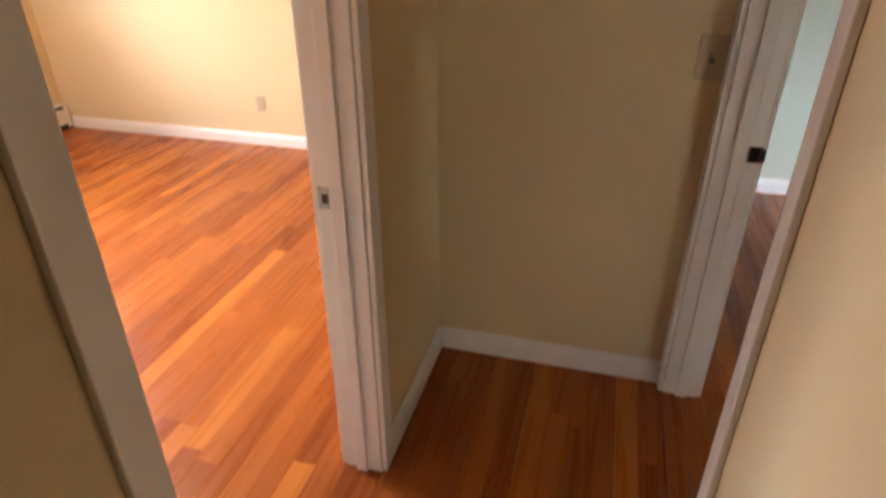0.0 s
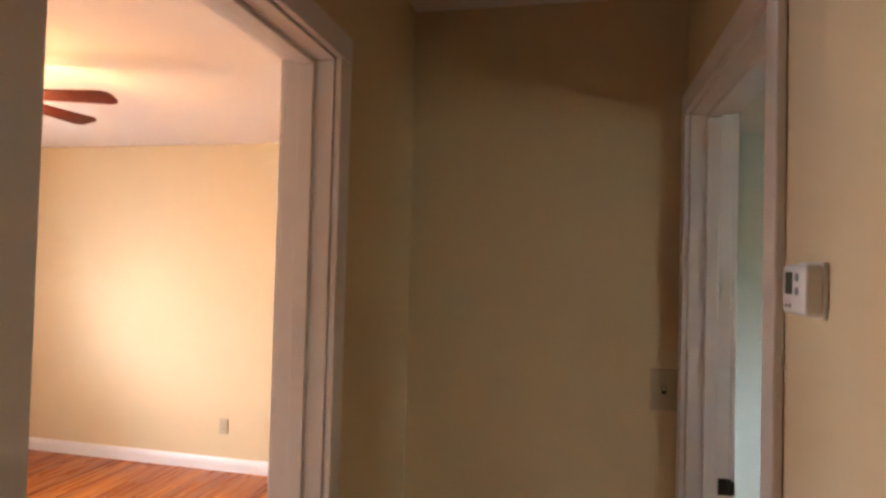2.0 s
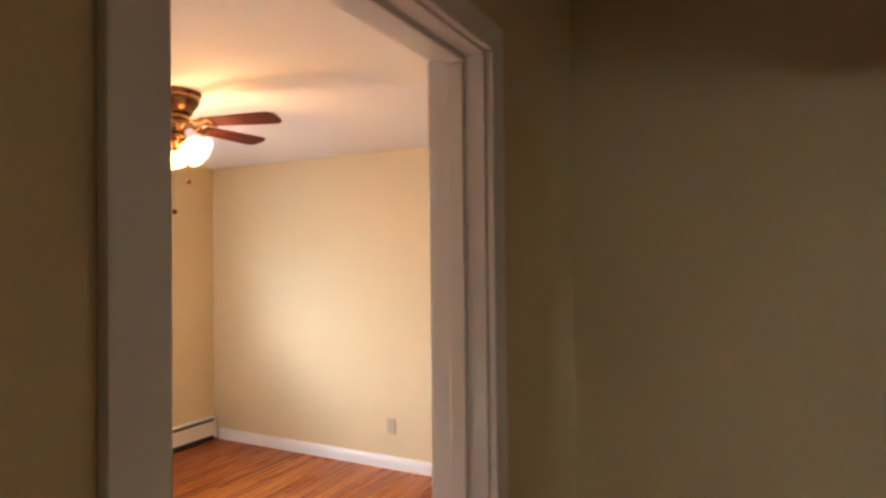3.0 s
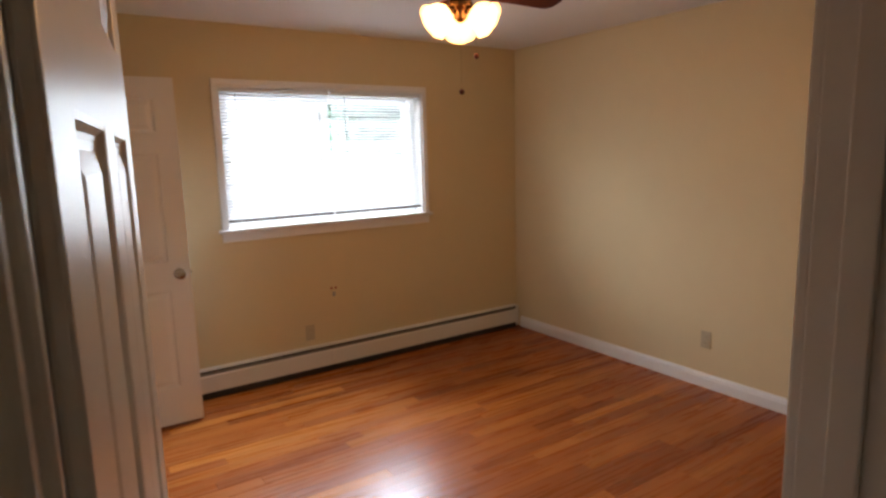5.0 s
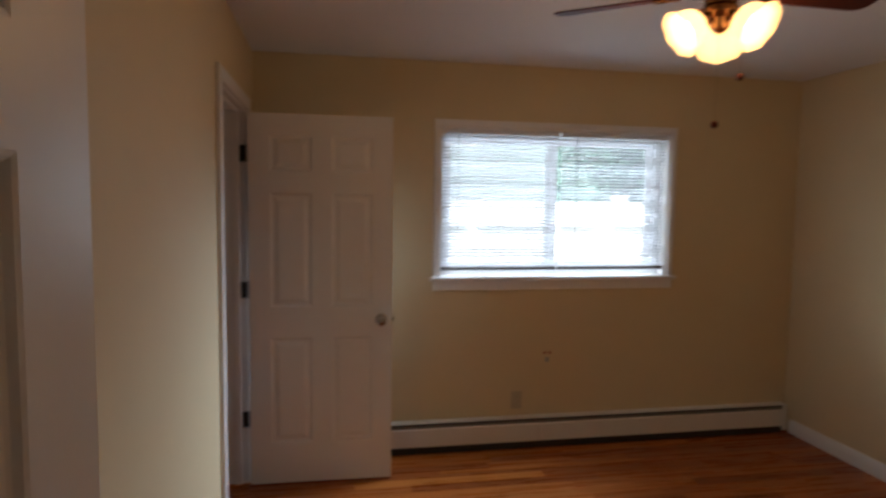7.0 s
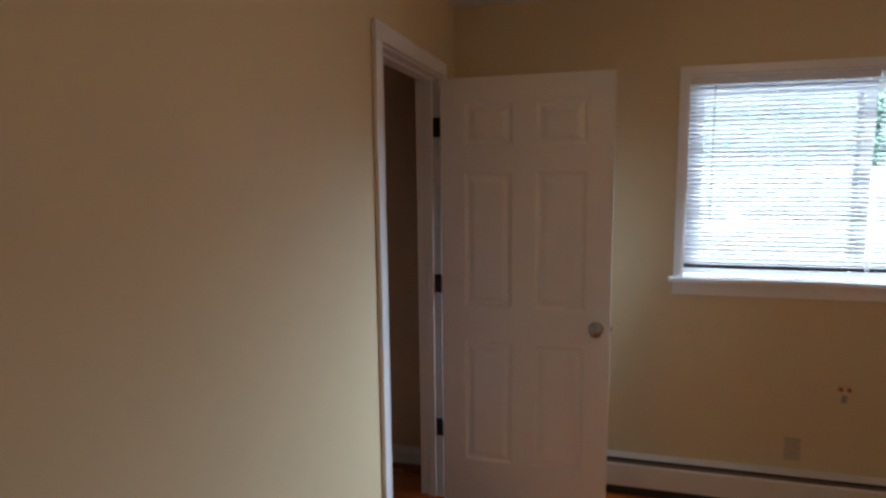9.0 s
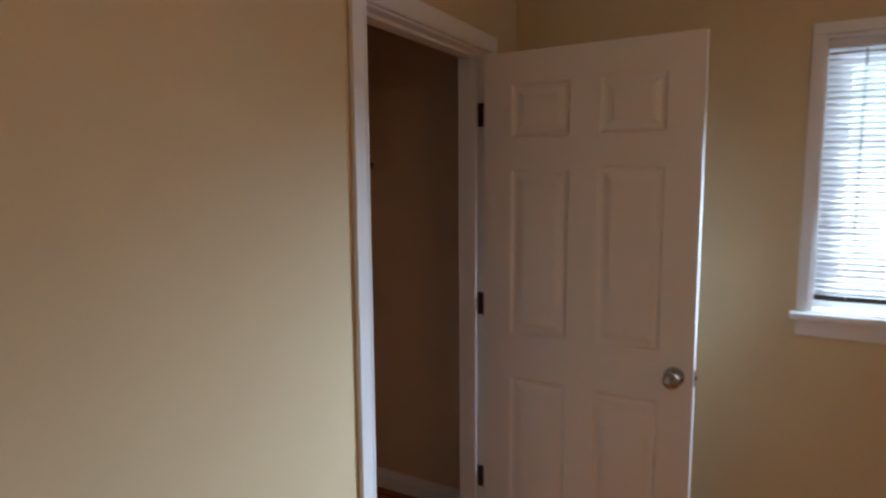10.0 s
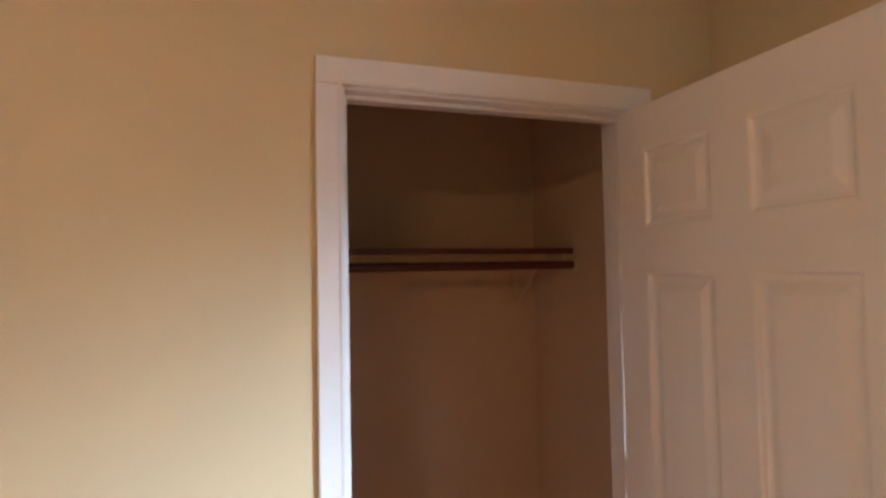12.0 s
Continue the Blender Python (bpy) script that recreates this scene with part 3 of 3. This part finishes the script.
for x0, x1 in ((HX0 - 0.012, HX0 + 0.012), (HX1 - 0.012, HX1 + 0.022), (-1.86, -1.83)):
    bm = bmesh.new()
    box(bm, x0, x1, -0.0725, -0.002, 0.018 if x0 != -1.86 else 0.05, 0.2015 if x0 != -1.86 else 0.160)
    bevel_all(bm, 0.004, 2)
    part("end_cap" if x0 != -1.86 else "joint_cover", bm, M_HEAT, heater)

# ---- ceiling fan ----
FX, FYY = -1.915, -1.862
fan = thing("ceiling_fan", pose(FX, FYY, 0), "bronze ceiling fan with dark cherry blades and lit lamps", "ceiling fan")
bm = bmesh.new()
rings = lathe(bm, [(0.128, 2.4395), (0.131, 2.430), (0.126, 2.418), (0.121, 2.414), (0.123, 2.404), (0.114, 2.380), (0.100, 2.358), (0.088, 2.346), (0.090, 2.340),
                   (0.086, 2.332)], 40)
cap(bm, rings[0])
cap(bm, rings[-1])
part("canopy", bm, M_BRONZE, fan, "dark bronze ceiling housing", True)
bm = bmesh.new()
rings = lathe(bm, [(0.070, 2.3325), (0.074, 2.326), (0.076, 2.304), (0.088, 2.296), (0.092, 2.286), (0.088, 2.276), (0.066, 2.268), (0.052, 2.256), (0.050, 2.240),
                   (0.058, 2.228), (0.056, 2.212), (0.034, 2.196), (0.030, 2.168), (0.018, 2.154), (0.006, 2.148)], 40)
cap(bm, rings[0])
cap(bm, rings[-1])
part("motor", bm, M_BRONZE, fan, "bronze motor housing", True)

blade_mesh, iron_mesh = None, None
for k in range(5):
    ang = radians(-3 + 72 * k)
    if blade_mesh is None:
        bm = bmesh.new()
        n = 24
        top, bot = [], []
        outline = []
        for i in range(9):
            t = i / 8
            outline.append((0.165 + t * 0.345, 0.046 + 0.018 * t))
        for i in range(1, 9):
            a = math.pi / 2 * i / 8
            outline.append((0.510 + 0.05 * math.sin(a), 0.064 * math.cos(a) ** 0.55 if i < 8 else 0.0))
        pts = outline + [(x, -y) for x, y in outline[-2::-1]]
        for x, y in pts:
            top.append(bm.verts.new((x, y, 0.003)))
            bot.append(bm.verts.new((x, y, -0.003)))
        bm.faces.new(top)
        bm.faces.new(bot[::-1])
        for i in range(len(pts)):
            j = (i + 1) % len(pts)
            bm.faces.new((top[i], bot[i], bot[j], top[j]))
        b = part("blade", bm, M_BLADE, fan, "dark cherry wood blade")
        blade_mesh = b.data
        bm = bmesh.new()
        box(bm, 0.075, 0.135, -0.014, 0.014, 0.000, 0.010)
        for sx in (-1, 1):
            m2 = Matrix.Translation((0.130, 0, 0.0)) @ Matrix.Rotation(radians(24 * sx), 4, "Z")
            box(bm, 0.0, 0.085, -0.009, 0.009, -0.010, -0.0032, m2)
        box(bm, 0.125, 0.150, -0.022, 0.022, -0.011, 0.008)
        box(bm, 0.195, 0.215, -0.045, 0.045, -0.009, -0.0032)
        bevel_all(bm, 0.002, 1)
        ir = part("blade_iron", bm, M_BRONZE, fan, "bronze blade bracket")
        iron_mesh = ir.data
    else:
        b = new("blade", blade_mesh)
        b["label"] = "dark cherry wood blade"
        ir = new("blade_iron", iron_mesh)
        ir["label"] = "bronze blade bracket"
        b.parent = ir.parent = fan
    for o in (b, ir):
        o.matrix_basis = Matrix.Translation((0, 0, 2.283)) @ Matrix.Rotation(ang, 4, "Z") @ Matrix.Rotation(radians(-11), 4, "X")

for k in range(3):
    ang = radians(-65 + 120 * k)
    m2 = Matrix.Translation((0, 0, 2.198)) @ Matrix.Rotation(ang, 4, "Z") @ Matrix.Translation((0.050, 0, 0)) @ Matrix.Rotation(radians(-56), 4, "Y") @ Matrix.Scale(0.9, 4)
    bm = bmesh.new()
    rings = lathe(bm, [(0.010, 0.03), (0.012, 0.0), (0.022, -0.006), (0.024, -0.034), (0.020, -0.038)], 20, m2)
    cap(bm, rings[0])
    cap(bm, rings[-1])
    part("socket", bm, M_BRONZE, fan, "bronze lamp socket", True)
    bm = bmesh.new()

    def scallop(a, i):
        f = max(0, (i - 3) / 6)
        return 1 + 0.016 * f * math.cos(8 * a), -0.002 * f * math.cos(8 * a)
    lathe(bm, [(0.026, -0.020), (0.036, -0.025), (0.052, -0.036), (0.063, -0.052), (0.069, -0.070), (0.072, -0.088), (0.076, -0.102), (0.083, -0.112), (0.089, -0.116),
               (0.088, -0.114), (0.080, -0.109), (0.073, -0.100), (0.068, -0.086), (0.064, -0.068), (0.048, -0.040), (0.026, -0.030)], 36, m2,
          lambda a, i: scallop(a, i if i < 9 else 16 - i))
    sh = part("shade", bm, M_SHADE, fan, "glowing frosted glass tulip shade", True)
    sh.visible_shadow = False
    bm = bmesh.new()
    bmesh.ops.create_uvsphere(bm, u_segments=16, v_segments=10, radius=0.026, matrix=m2 @ Matrix.Translation((0, 0, -0.066)))
    bu = part("bulb", bm, M_BULB, fan, "lit warm bulb", True)
    bu.visible_shadow = False
    ld = bpy.data.lights.new("fan_lamp", "POINT")
    ld.energy, ld.color, ld.shadow_soft_size = 0.086, (1.0, 0.56, 0.26), 0.035
    lo = new("fan_lamp", ld)
    lo.location = Vector((FX, FYY, 0)) + (m2 @ Vector((0, 0, -0.085)))


def chain(x, y, z0, z1):
    bm = bmesh.new()
    rings = lathe(bm, [(0.0004, z0), (0.0004, z1)], 6, Matrix.Translation((x, y, 0)))
    cap(bm, rings[0])
    cap(bm, rings[1])
    ch = part("pull_chain", bm, M_BRONZE, fan, "thin beaded pull chain")
    bm = bmesh.new()
    rings = lathe(bm, [(0.002, z1 + 0.004), (0.008, z1), (0.012, z1 - 0.007), (0.012, z1 - 0.013), (0.007, z1 - 0.020), (0.001, z1 - 0.022)], 14, Matrix.Translation((x, y, 0)))
    cap(bm, rings[0])
    cap(bm, rings[-1])
    part("pull_bob", bm, M_BLADE, ch, "small dark wooden bob", True)


chain(0.062, -0.030, 2.205, 2.015)
chain(-0.026, -0.036, 2.205, 1.858)


# ---- outlets, switch, thermostat ----
def wall_plate(name, m, label, category, kind):
    """A plate on a wall: local x across, z up, y out of the wall."""
    e = thing(name, m, label, category, "wall plates")
    bm = bmesh.new()
    w, h = {"phone": (0.058, 0.064), "switch": (0.082, 0.128)}.get(kind, (0.070, 0.115))
    box(bm, -w / 2, w / 2, 0, 0.006, -h / 2, h / 2)
    bevel_all(bm, 0.0025, 2)
    part("plate", bm, M_WALL if kind == "phone" else M_PLATE, e)
    if kind == "outlet":
        for dz in (-0.0195, 0.0195):
            bm = bmesh.new()
            rings = lathe(bm, [(0.0165, 0.0), (0.0165, 0.0085), (0.0150, 0.009)], 20, Matrix.Translation((0, 0, dz)) @ Matrix.Rotation(radians(-90), 4, "X"))
            cap(bm, rings[-1])
            soc = part("socket", bm, M_PLATE, e)
            for dx in (-0.006, 0.006):
                bm = bmesh.new()
                # dark sliver painting the shade inside the slot
                box(bm, dx - 0.001, dx + 0.001, 0.0088, 0.0094, dz - 0.002, dz + 0.006)
                part("slot", bm, M_DARK, soc)
    elif kind == "switch":
        bm = bmesh.new()
        box(bm, -0.005, 0.005, 0.004, 0.018, -0.004, 0.012, Matrix.Rotation(radians(25), 4, "X"))
        bevel_all(bm, 0.0015, 1)
        part("toggle", bm, M_PLATE, e)
        bm = bmesh.new()
        # dark patch painting the recess's shade around the toggle
        box(bm, -0.007, 0.007, 0.0058, 0.0066, -0.013, 0.013)
        part("toggle_slot_shade", bm, M_DARK, e)
    else:
        for dx in (-0.017, 0.017):
            bm = bmesh.new()
            rings = lathe(bm, [(0.009, 0.0), (0.009, 0.010), (0.007, 0.012)], 16, Matrix.Translation((dx, 0, 0.016)) @ Matrix.Rotation(radians(-90), 4, "X"))
            cap(bm, rings[-1])
            part("jack", bm, M_RED, e, "dark red round jack")
        bm = bmesh.new()
        box(bm, -0.010, 0.010, 0.0, 0.012, -0.046, -0.012)
        bevel_all(bm, 0.002, 1)
        part("cover", bm, M_BUTTON, e, "grey jack cover")
    return e


wall_plate("wall_outlet", pose(0, -1.897, 0.325, 0, 0, 90), "almond wall outlet low on the plain cream wall", "outlet", "outlet")
wall_plate("wall_outlet", pose(-1.988, 0, 0.303, 0, 0, 180), "almond wall outlet above the heater", "outlet", "outlet")
wall_plate("phone_jack", pose(-1.788, 0, 0.595, 0, 0, 180), "small cream jack plate with two red plugs under the window", "wall jack", "phone")
wall_plate("light_switch", pose(HE, -4.712, 1.205, 0, 0, 90), "almond toggle light switch on the hall's end wall", "light switch", "switch")

th = thing("thermostat", pose(-3.132, HS, 1.553) @ Matrix.Scale(0.88, 4), "white digital thermostat on the hall wall", "thermostat")
bm = bmesh.new()
box(bm, -0.052, 0.052, 0.0, 0.032, -0.040, 0.040)
bevel_all(bm, 0.008, 3)
part("body", bm, M_WPLASTIC, th, "", True)
bm = bmesh.new()
box(bm, -0.056, 0.056, 0.0, 0.008, -0.044, 0.044)
bevel_all(bm, 0.003, 2)
part("base_plate", bm, M_WPLASTIC, th)
bm = bmesh.new()
box(bm, 0.002, 0.036, 0.0316, 0.0326, -0.008, 0.028)
part("display", bm, M_LCD, th, "dark lcd display")
for x, z, r in ((-0.018, 0.020, 0.007), (-0.018, -0.002, 0.007), (0.030, -0.026, 0.004), (0.012, -0.026, 0.004)):
    bm = bmesh.new()
    rings = lathe(bm, [(r, 0.031), (r, 0.0335), (r * 0.7, 0.0345)], 14, Matrix.Translation((x, 0, z)) @ Matrix.Rotation(radians(-90), 4, "X"))
    cap(bm, rings[-1])
    part("button", bm, M_BUTTON, th)

# ---- closet shelf and rod ----
shelf = thing("closet_shelf", pose(0, 0, 0), "cream closet shelf with a dark red front edge", "shelf")
bm = bmesh.new()
box(bm, CB + 0.002, -4.402, -1.628, -0.002, 1.704, 1.722)
part("board", bm, M_WALL, shelf)
bm = bmesh.new()
box(bm, -4.4015, -4.382, -1.628, -0.002, 1.700, 1.724)
bevel_all(bm, 0.003, 2)
part("front_edge", bm, M_ROD, shelf, "dark red wooden edge strip")
bm = bmesh.new()
box(bm, CB + 0.002, -4.43, -0.022, -0.002, 1.640, 1.7035)
bevel_all(bm, 0.002, 1)
part("cleat", bm, M_WALL, shelf)
bm = bmesh.new()
box(bm, CB + 0.002, CB + 0.022, -1.626, -0.024, 1.640, 1.7035)
bevel_all(bm, 0.002, 1)
part("cleat", bm, M_WALL, shelf)
rod = thing("closet_rod", pose(0, 0, 0), "dark wooden closet rod under the shelf", "closet rod")
bm = bmesh.new()
rings = lathe(bm, [(0.017, 0.008), (0.017, 1.622)], 20, Matrix.Translation((-4.376, 0, 1.655)) @ Matrix.Rotation(radians(90), 4, "X"))
cap(bm, rings[0])
cap(bm, rings[1])
part("bar", bm, M_ROD, rod, "", True)
for y in (-0.006, -1.624):
    bm = bmesh.new()
    rings = lathe(bm, [(0.030, -0.005), (0.030, 0.003), (0.022, 0.006)], 20, Matrix.Translation((-4.376, y, 1.655)) @ Matrix.Rotation(radians(90), 4, "X"))
    cap(bm, rings[0])
    cap(bm, rings[-1])
    part("flange", bm, M_WALL, rod, "", True)
bm = bmesh.new()
box(bm, -4.70, -4.44, -0.105, -0.090, 1.680, 1.7035)
box(bm, CB + 0.001, CB + 0.015, -0.108, -0.087, 1.50, 1.7035)
box(bm, -0.16, 0.16, -0.006, 0.006, -0.008, 0.008, Matrix.Translation((-4.585, -0.0975, 1.588)) @ Matrix.Rotation(radians(-38), 4, "Y"))
part("bracket", bm, M_WALL, shelf)

# ---- outside: neighbour's garage and trees ----
gar = thing("garage", pose(0, 0, -1.0), "pale low neighbouring garage seen through the blinds", "garage")
bm = bmesh.new()
box(bm, -9.0, 6.3, 12.0, 17.0, 0, 2.05)
part("wall", bm, M_SIDING, gar)
bm = bmesh.new()
sweep_profile(bm, [(-0.3, 2.00), (-0.3, 2.08), (2.5, 2.62), (5.3, 2.08), (5.3, 2.00), (2.5, 2.52)], (-9.2, 12.0, 0), (6.6, 12.0, 0), (0, 1, 0))
part("roof", bm, M_SIDING, gar, "pale metal roof")
wbox("vent", (5.72, 6.06, 14.3, 14.7, 2.45, 2.86), M_SIDING, gar)
for x in (-6.5, -3.2, 0.2):
    wbox("garage_door", (x, x + 2.4, 11.965, 12.0, 0.02, 1.9), M_SIDING, gar)


def tree(x, y, h, r, seed):
    rnd = random.Random(seed)
    e = thing("tree", pose(x, y, -1.0), "leafy green tree behind the neighbouring garage", "tree", "trees outside")
    bm = bmesh.new()
    lathe(bm, [(0.28, 0), (0.20, 0.6), (0.16, h * 0.4), (0.07, h * 0.75), (0.02, h * 0.95)], 10)
    for k in range(7):
        a, z = rnd.uniform(0, 6.28), h * rnd.uniform(0.3, 0.6)
        m2 = Matrix.Translation((0, 0, z)) @ Matrix.Rotation(a, 4, "Z") @ Matrix.Rotation(radians(rnd.uniform(35, 60)), 4, "Y")
        lathe(bm, [(0.07, 0), (0.04, r * 0.5), (0.015, r * 0.9)], 6, m2)
    part("trunk", bm, M_BARK, e)
    verts, faces = [], []
    blobs = [(rnd.gauss(0, r * 0.42), rnd.gauss(0, r * 0.42), h * rnd.uniform(0.26, 0.97), r * rnd.uniform(0.28, 0.52)) for _ in range(56)]
    for bx, by, bz, br in blobs:
        for _ in range(400):
            d = Vector((rnd.gauss(0, 1), rnd.gauss(0, 1), rnd.gauss(0, 1))).normalized() * br * rnd.uniform(0.5, 1.05)
            p = Vector((bx, by, bz)) + d
            u = Vector((rnd.gauss(0, 1), rnd.gauss(0, 1), rnd.gauss(0, 1))).normalized()
            v = u.orthogonal().normalized()
            s = rnd.uniform(0.07, 0.15)
            i = len(verts)
            verts.extend([p - u * s, p + v * s * 0.6, p + u * s, p - v * s * 0.6])
            faces.append((i, i + 1, i + 2, i + 3))
    me = bpy.data.meshes.new("crown")
    me.from_pydata(verts, [], faces)
    me.materials.append(M_LEAF)
    o = new("crown", me)
    o.parent = e


for i, (x, y, h, r) in enumerate(((-7.5, 21, 8.0, 2.6), (-3.0, 23, 9.0, 3.0), (1.0, 21.5, 8.0, 2.7), (4.6, 20.5, 8.5, 2.8), (8.2, 22, 9.0, 3.0), (12.0, 20, 8.0, 2.7), (-5.4, 26, 11.0, 3.4), (-0.8, 27, 11.5, 3.5), (3.0, 26, 11.0, 3.4), (6.6, 27, 12.0, 3.6), (10.4, 26, 11.0, 3.4), (15.0, 25, 11.0, 3.6))):
    tree(x, y, h, r, 11 + i)

# woods far behind, one uneven belt of leaves
rnd = random.Random(77)
verts, faces = [], []
for _ in range(26000):
    x = rnd.uniform(-24, 38)
    top = 10.5 + 1.6 * math.sin(x * 0.55) + 0.9 * math.sin(x * 1.7 + 1)
    p = Vector((x, rnd.uniform(31, 35), -1.0 + top * (1 - rnd.random() ** 1.4)))
    u = Vector((rnd.gauss(0, 1), rnd.gauss(0, 0.6), rnd.gauss(0, 1))).normalized()
    v = u.orthogonal().normalized()
    sz = rnd.uniform(0.15, 0.34)
    i = len(verts)
    verts.extend([p - u * sz, p + v * sz * 0.6, p + u * sz, p - v * sz * 0.6])
    faces.append((i, i + 1, i + 2, i + 3))
me = bpy.data.meshes.new("distant_woods")
me.from_pydata(verts, [], faces)
me.materials.append(M_LEAF)
tagged(new("distant_woods", me), "dense green woods far behind the garage", "woods", kind="stuff")

# ---- floors: oak strips, the nearest ones single ----
PW = 0.078
plank_meshes = {}


def plank_bm(bm, x0, x1, y0, y1):
    g, c = 0.0002, 0.0005
    lo = [bm.verts.new(p) for p in ((x0 + g, y0 + g, -0.010), (x1 - g, y0 + g, -0.010), (x1 - g, y1 - g, -0.010), (x0 + g, y1 - g, -0.010))]
    mi = [bm.verts.new(p) for p in ((x0 + g, y0 + g, -0.0009), (x1 - g, y0 + g, -0.0009), (x1 - g, y1 - g, -0.0009), (x0 + g, y1 - g, -0.0009))]
    hi = [bm.verts.new(p) for p in ((x0 + c, y0 + c, 0), (x1 - c, y0 + c, 0), (x1 - c, y1 - c, 0), (x0 + c, y1 - c, 0))]
    for a, b in ((lo, mi), (mi, hi)):
        for k in range(4):
            bm.faces.new((a[k], a[(k + 1) % 4], b[(k + 1) % 4], b[k]))
    bm.faces.new(hi)


floor = structure("floor", [(HW, 0, FY, 0, -0.03, -0.010)], M_SUB, "reddish orange oak strip floor", "floor")
rest = bmesh.new()
rnd = random.Random(5)
count = 0


def lay(x0, x1, y0, y1, single):
    global count
    row = math.floor(y0 / PW)
    while row * PW < y1:
        ya, yb = max(row * PW, y0), min((row + 1) * PW, y1)
        row += 1
        if yb - ya < 0.004:
            continue
        x = x0 - rnd.uniform(0, 0.9)
        while x < x1:
            ln = rnd.choice((0.7, 0.9, 1.1, 1.3, 1.5))
            xa, xb = max(x, x0), min(x + ln, x1)
            x += ln
            if xb - xa < 0.01:
                continue
            if single and count < 298:
                key = (round(xb - xa, 3), round(yb - ya, 4))
                if key not in plank_meshes:
                    b2 = bmesh.new()
                    plank_bm(b2, 0, xb - xa, 0, yb - ya)
                    me = bpy.data.meshes.new("plank")
                    bmesh.ops.recalc_face_normals(b2, faces=b2.faces[:])
                    b2.to_mesh(me)
                    b2.free()
                    me.materials.append(M_FLOOR)
                    plank_meshes[key] = me
                o = new("plank", plank_meshes[key])
                o.location = (xa, ya, rnd.uniform(-0.0003, 0.0003))
                o.parent = floor
                count += 1
            else:
                plank_bm(rest, xa, xb, ya, yb)


lay(-3.9, HE, HS, HN, True)
lay(DX0, DX1, HN, S, True)
lay(W, 0, S, -0.35, True)
lay(W, 0, -0.35, 0, False)
lay(HW, -3.9, HS, HN, False)
lay(SX0, SX1, FS, HS, False)
lay(-4.4, 0, FY, FS, False)
lay(CB, CW, -1.63, 0, False)
lay(CW, W, CY0, CY1, False)
r = part("planks", rest, M_FLOOR, floor, "oak strips further off")
r["kind"] = "stuff"
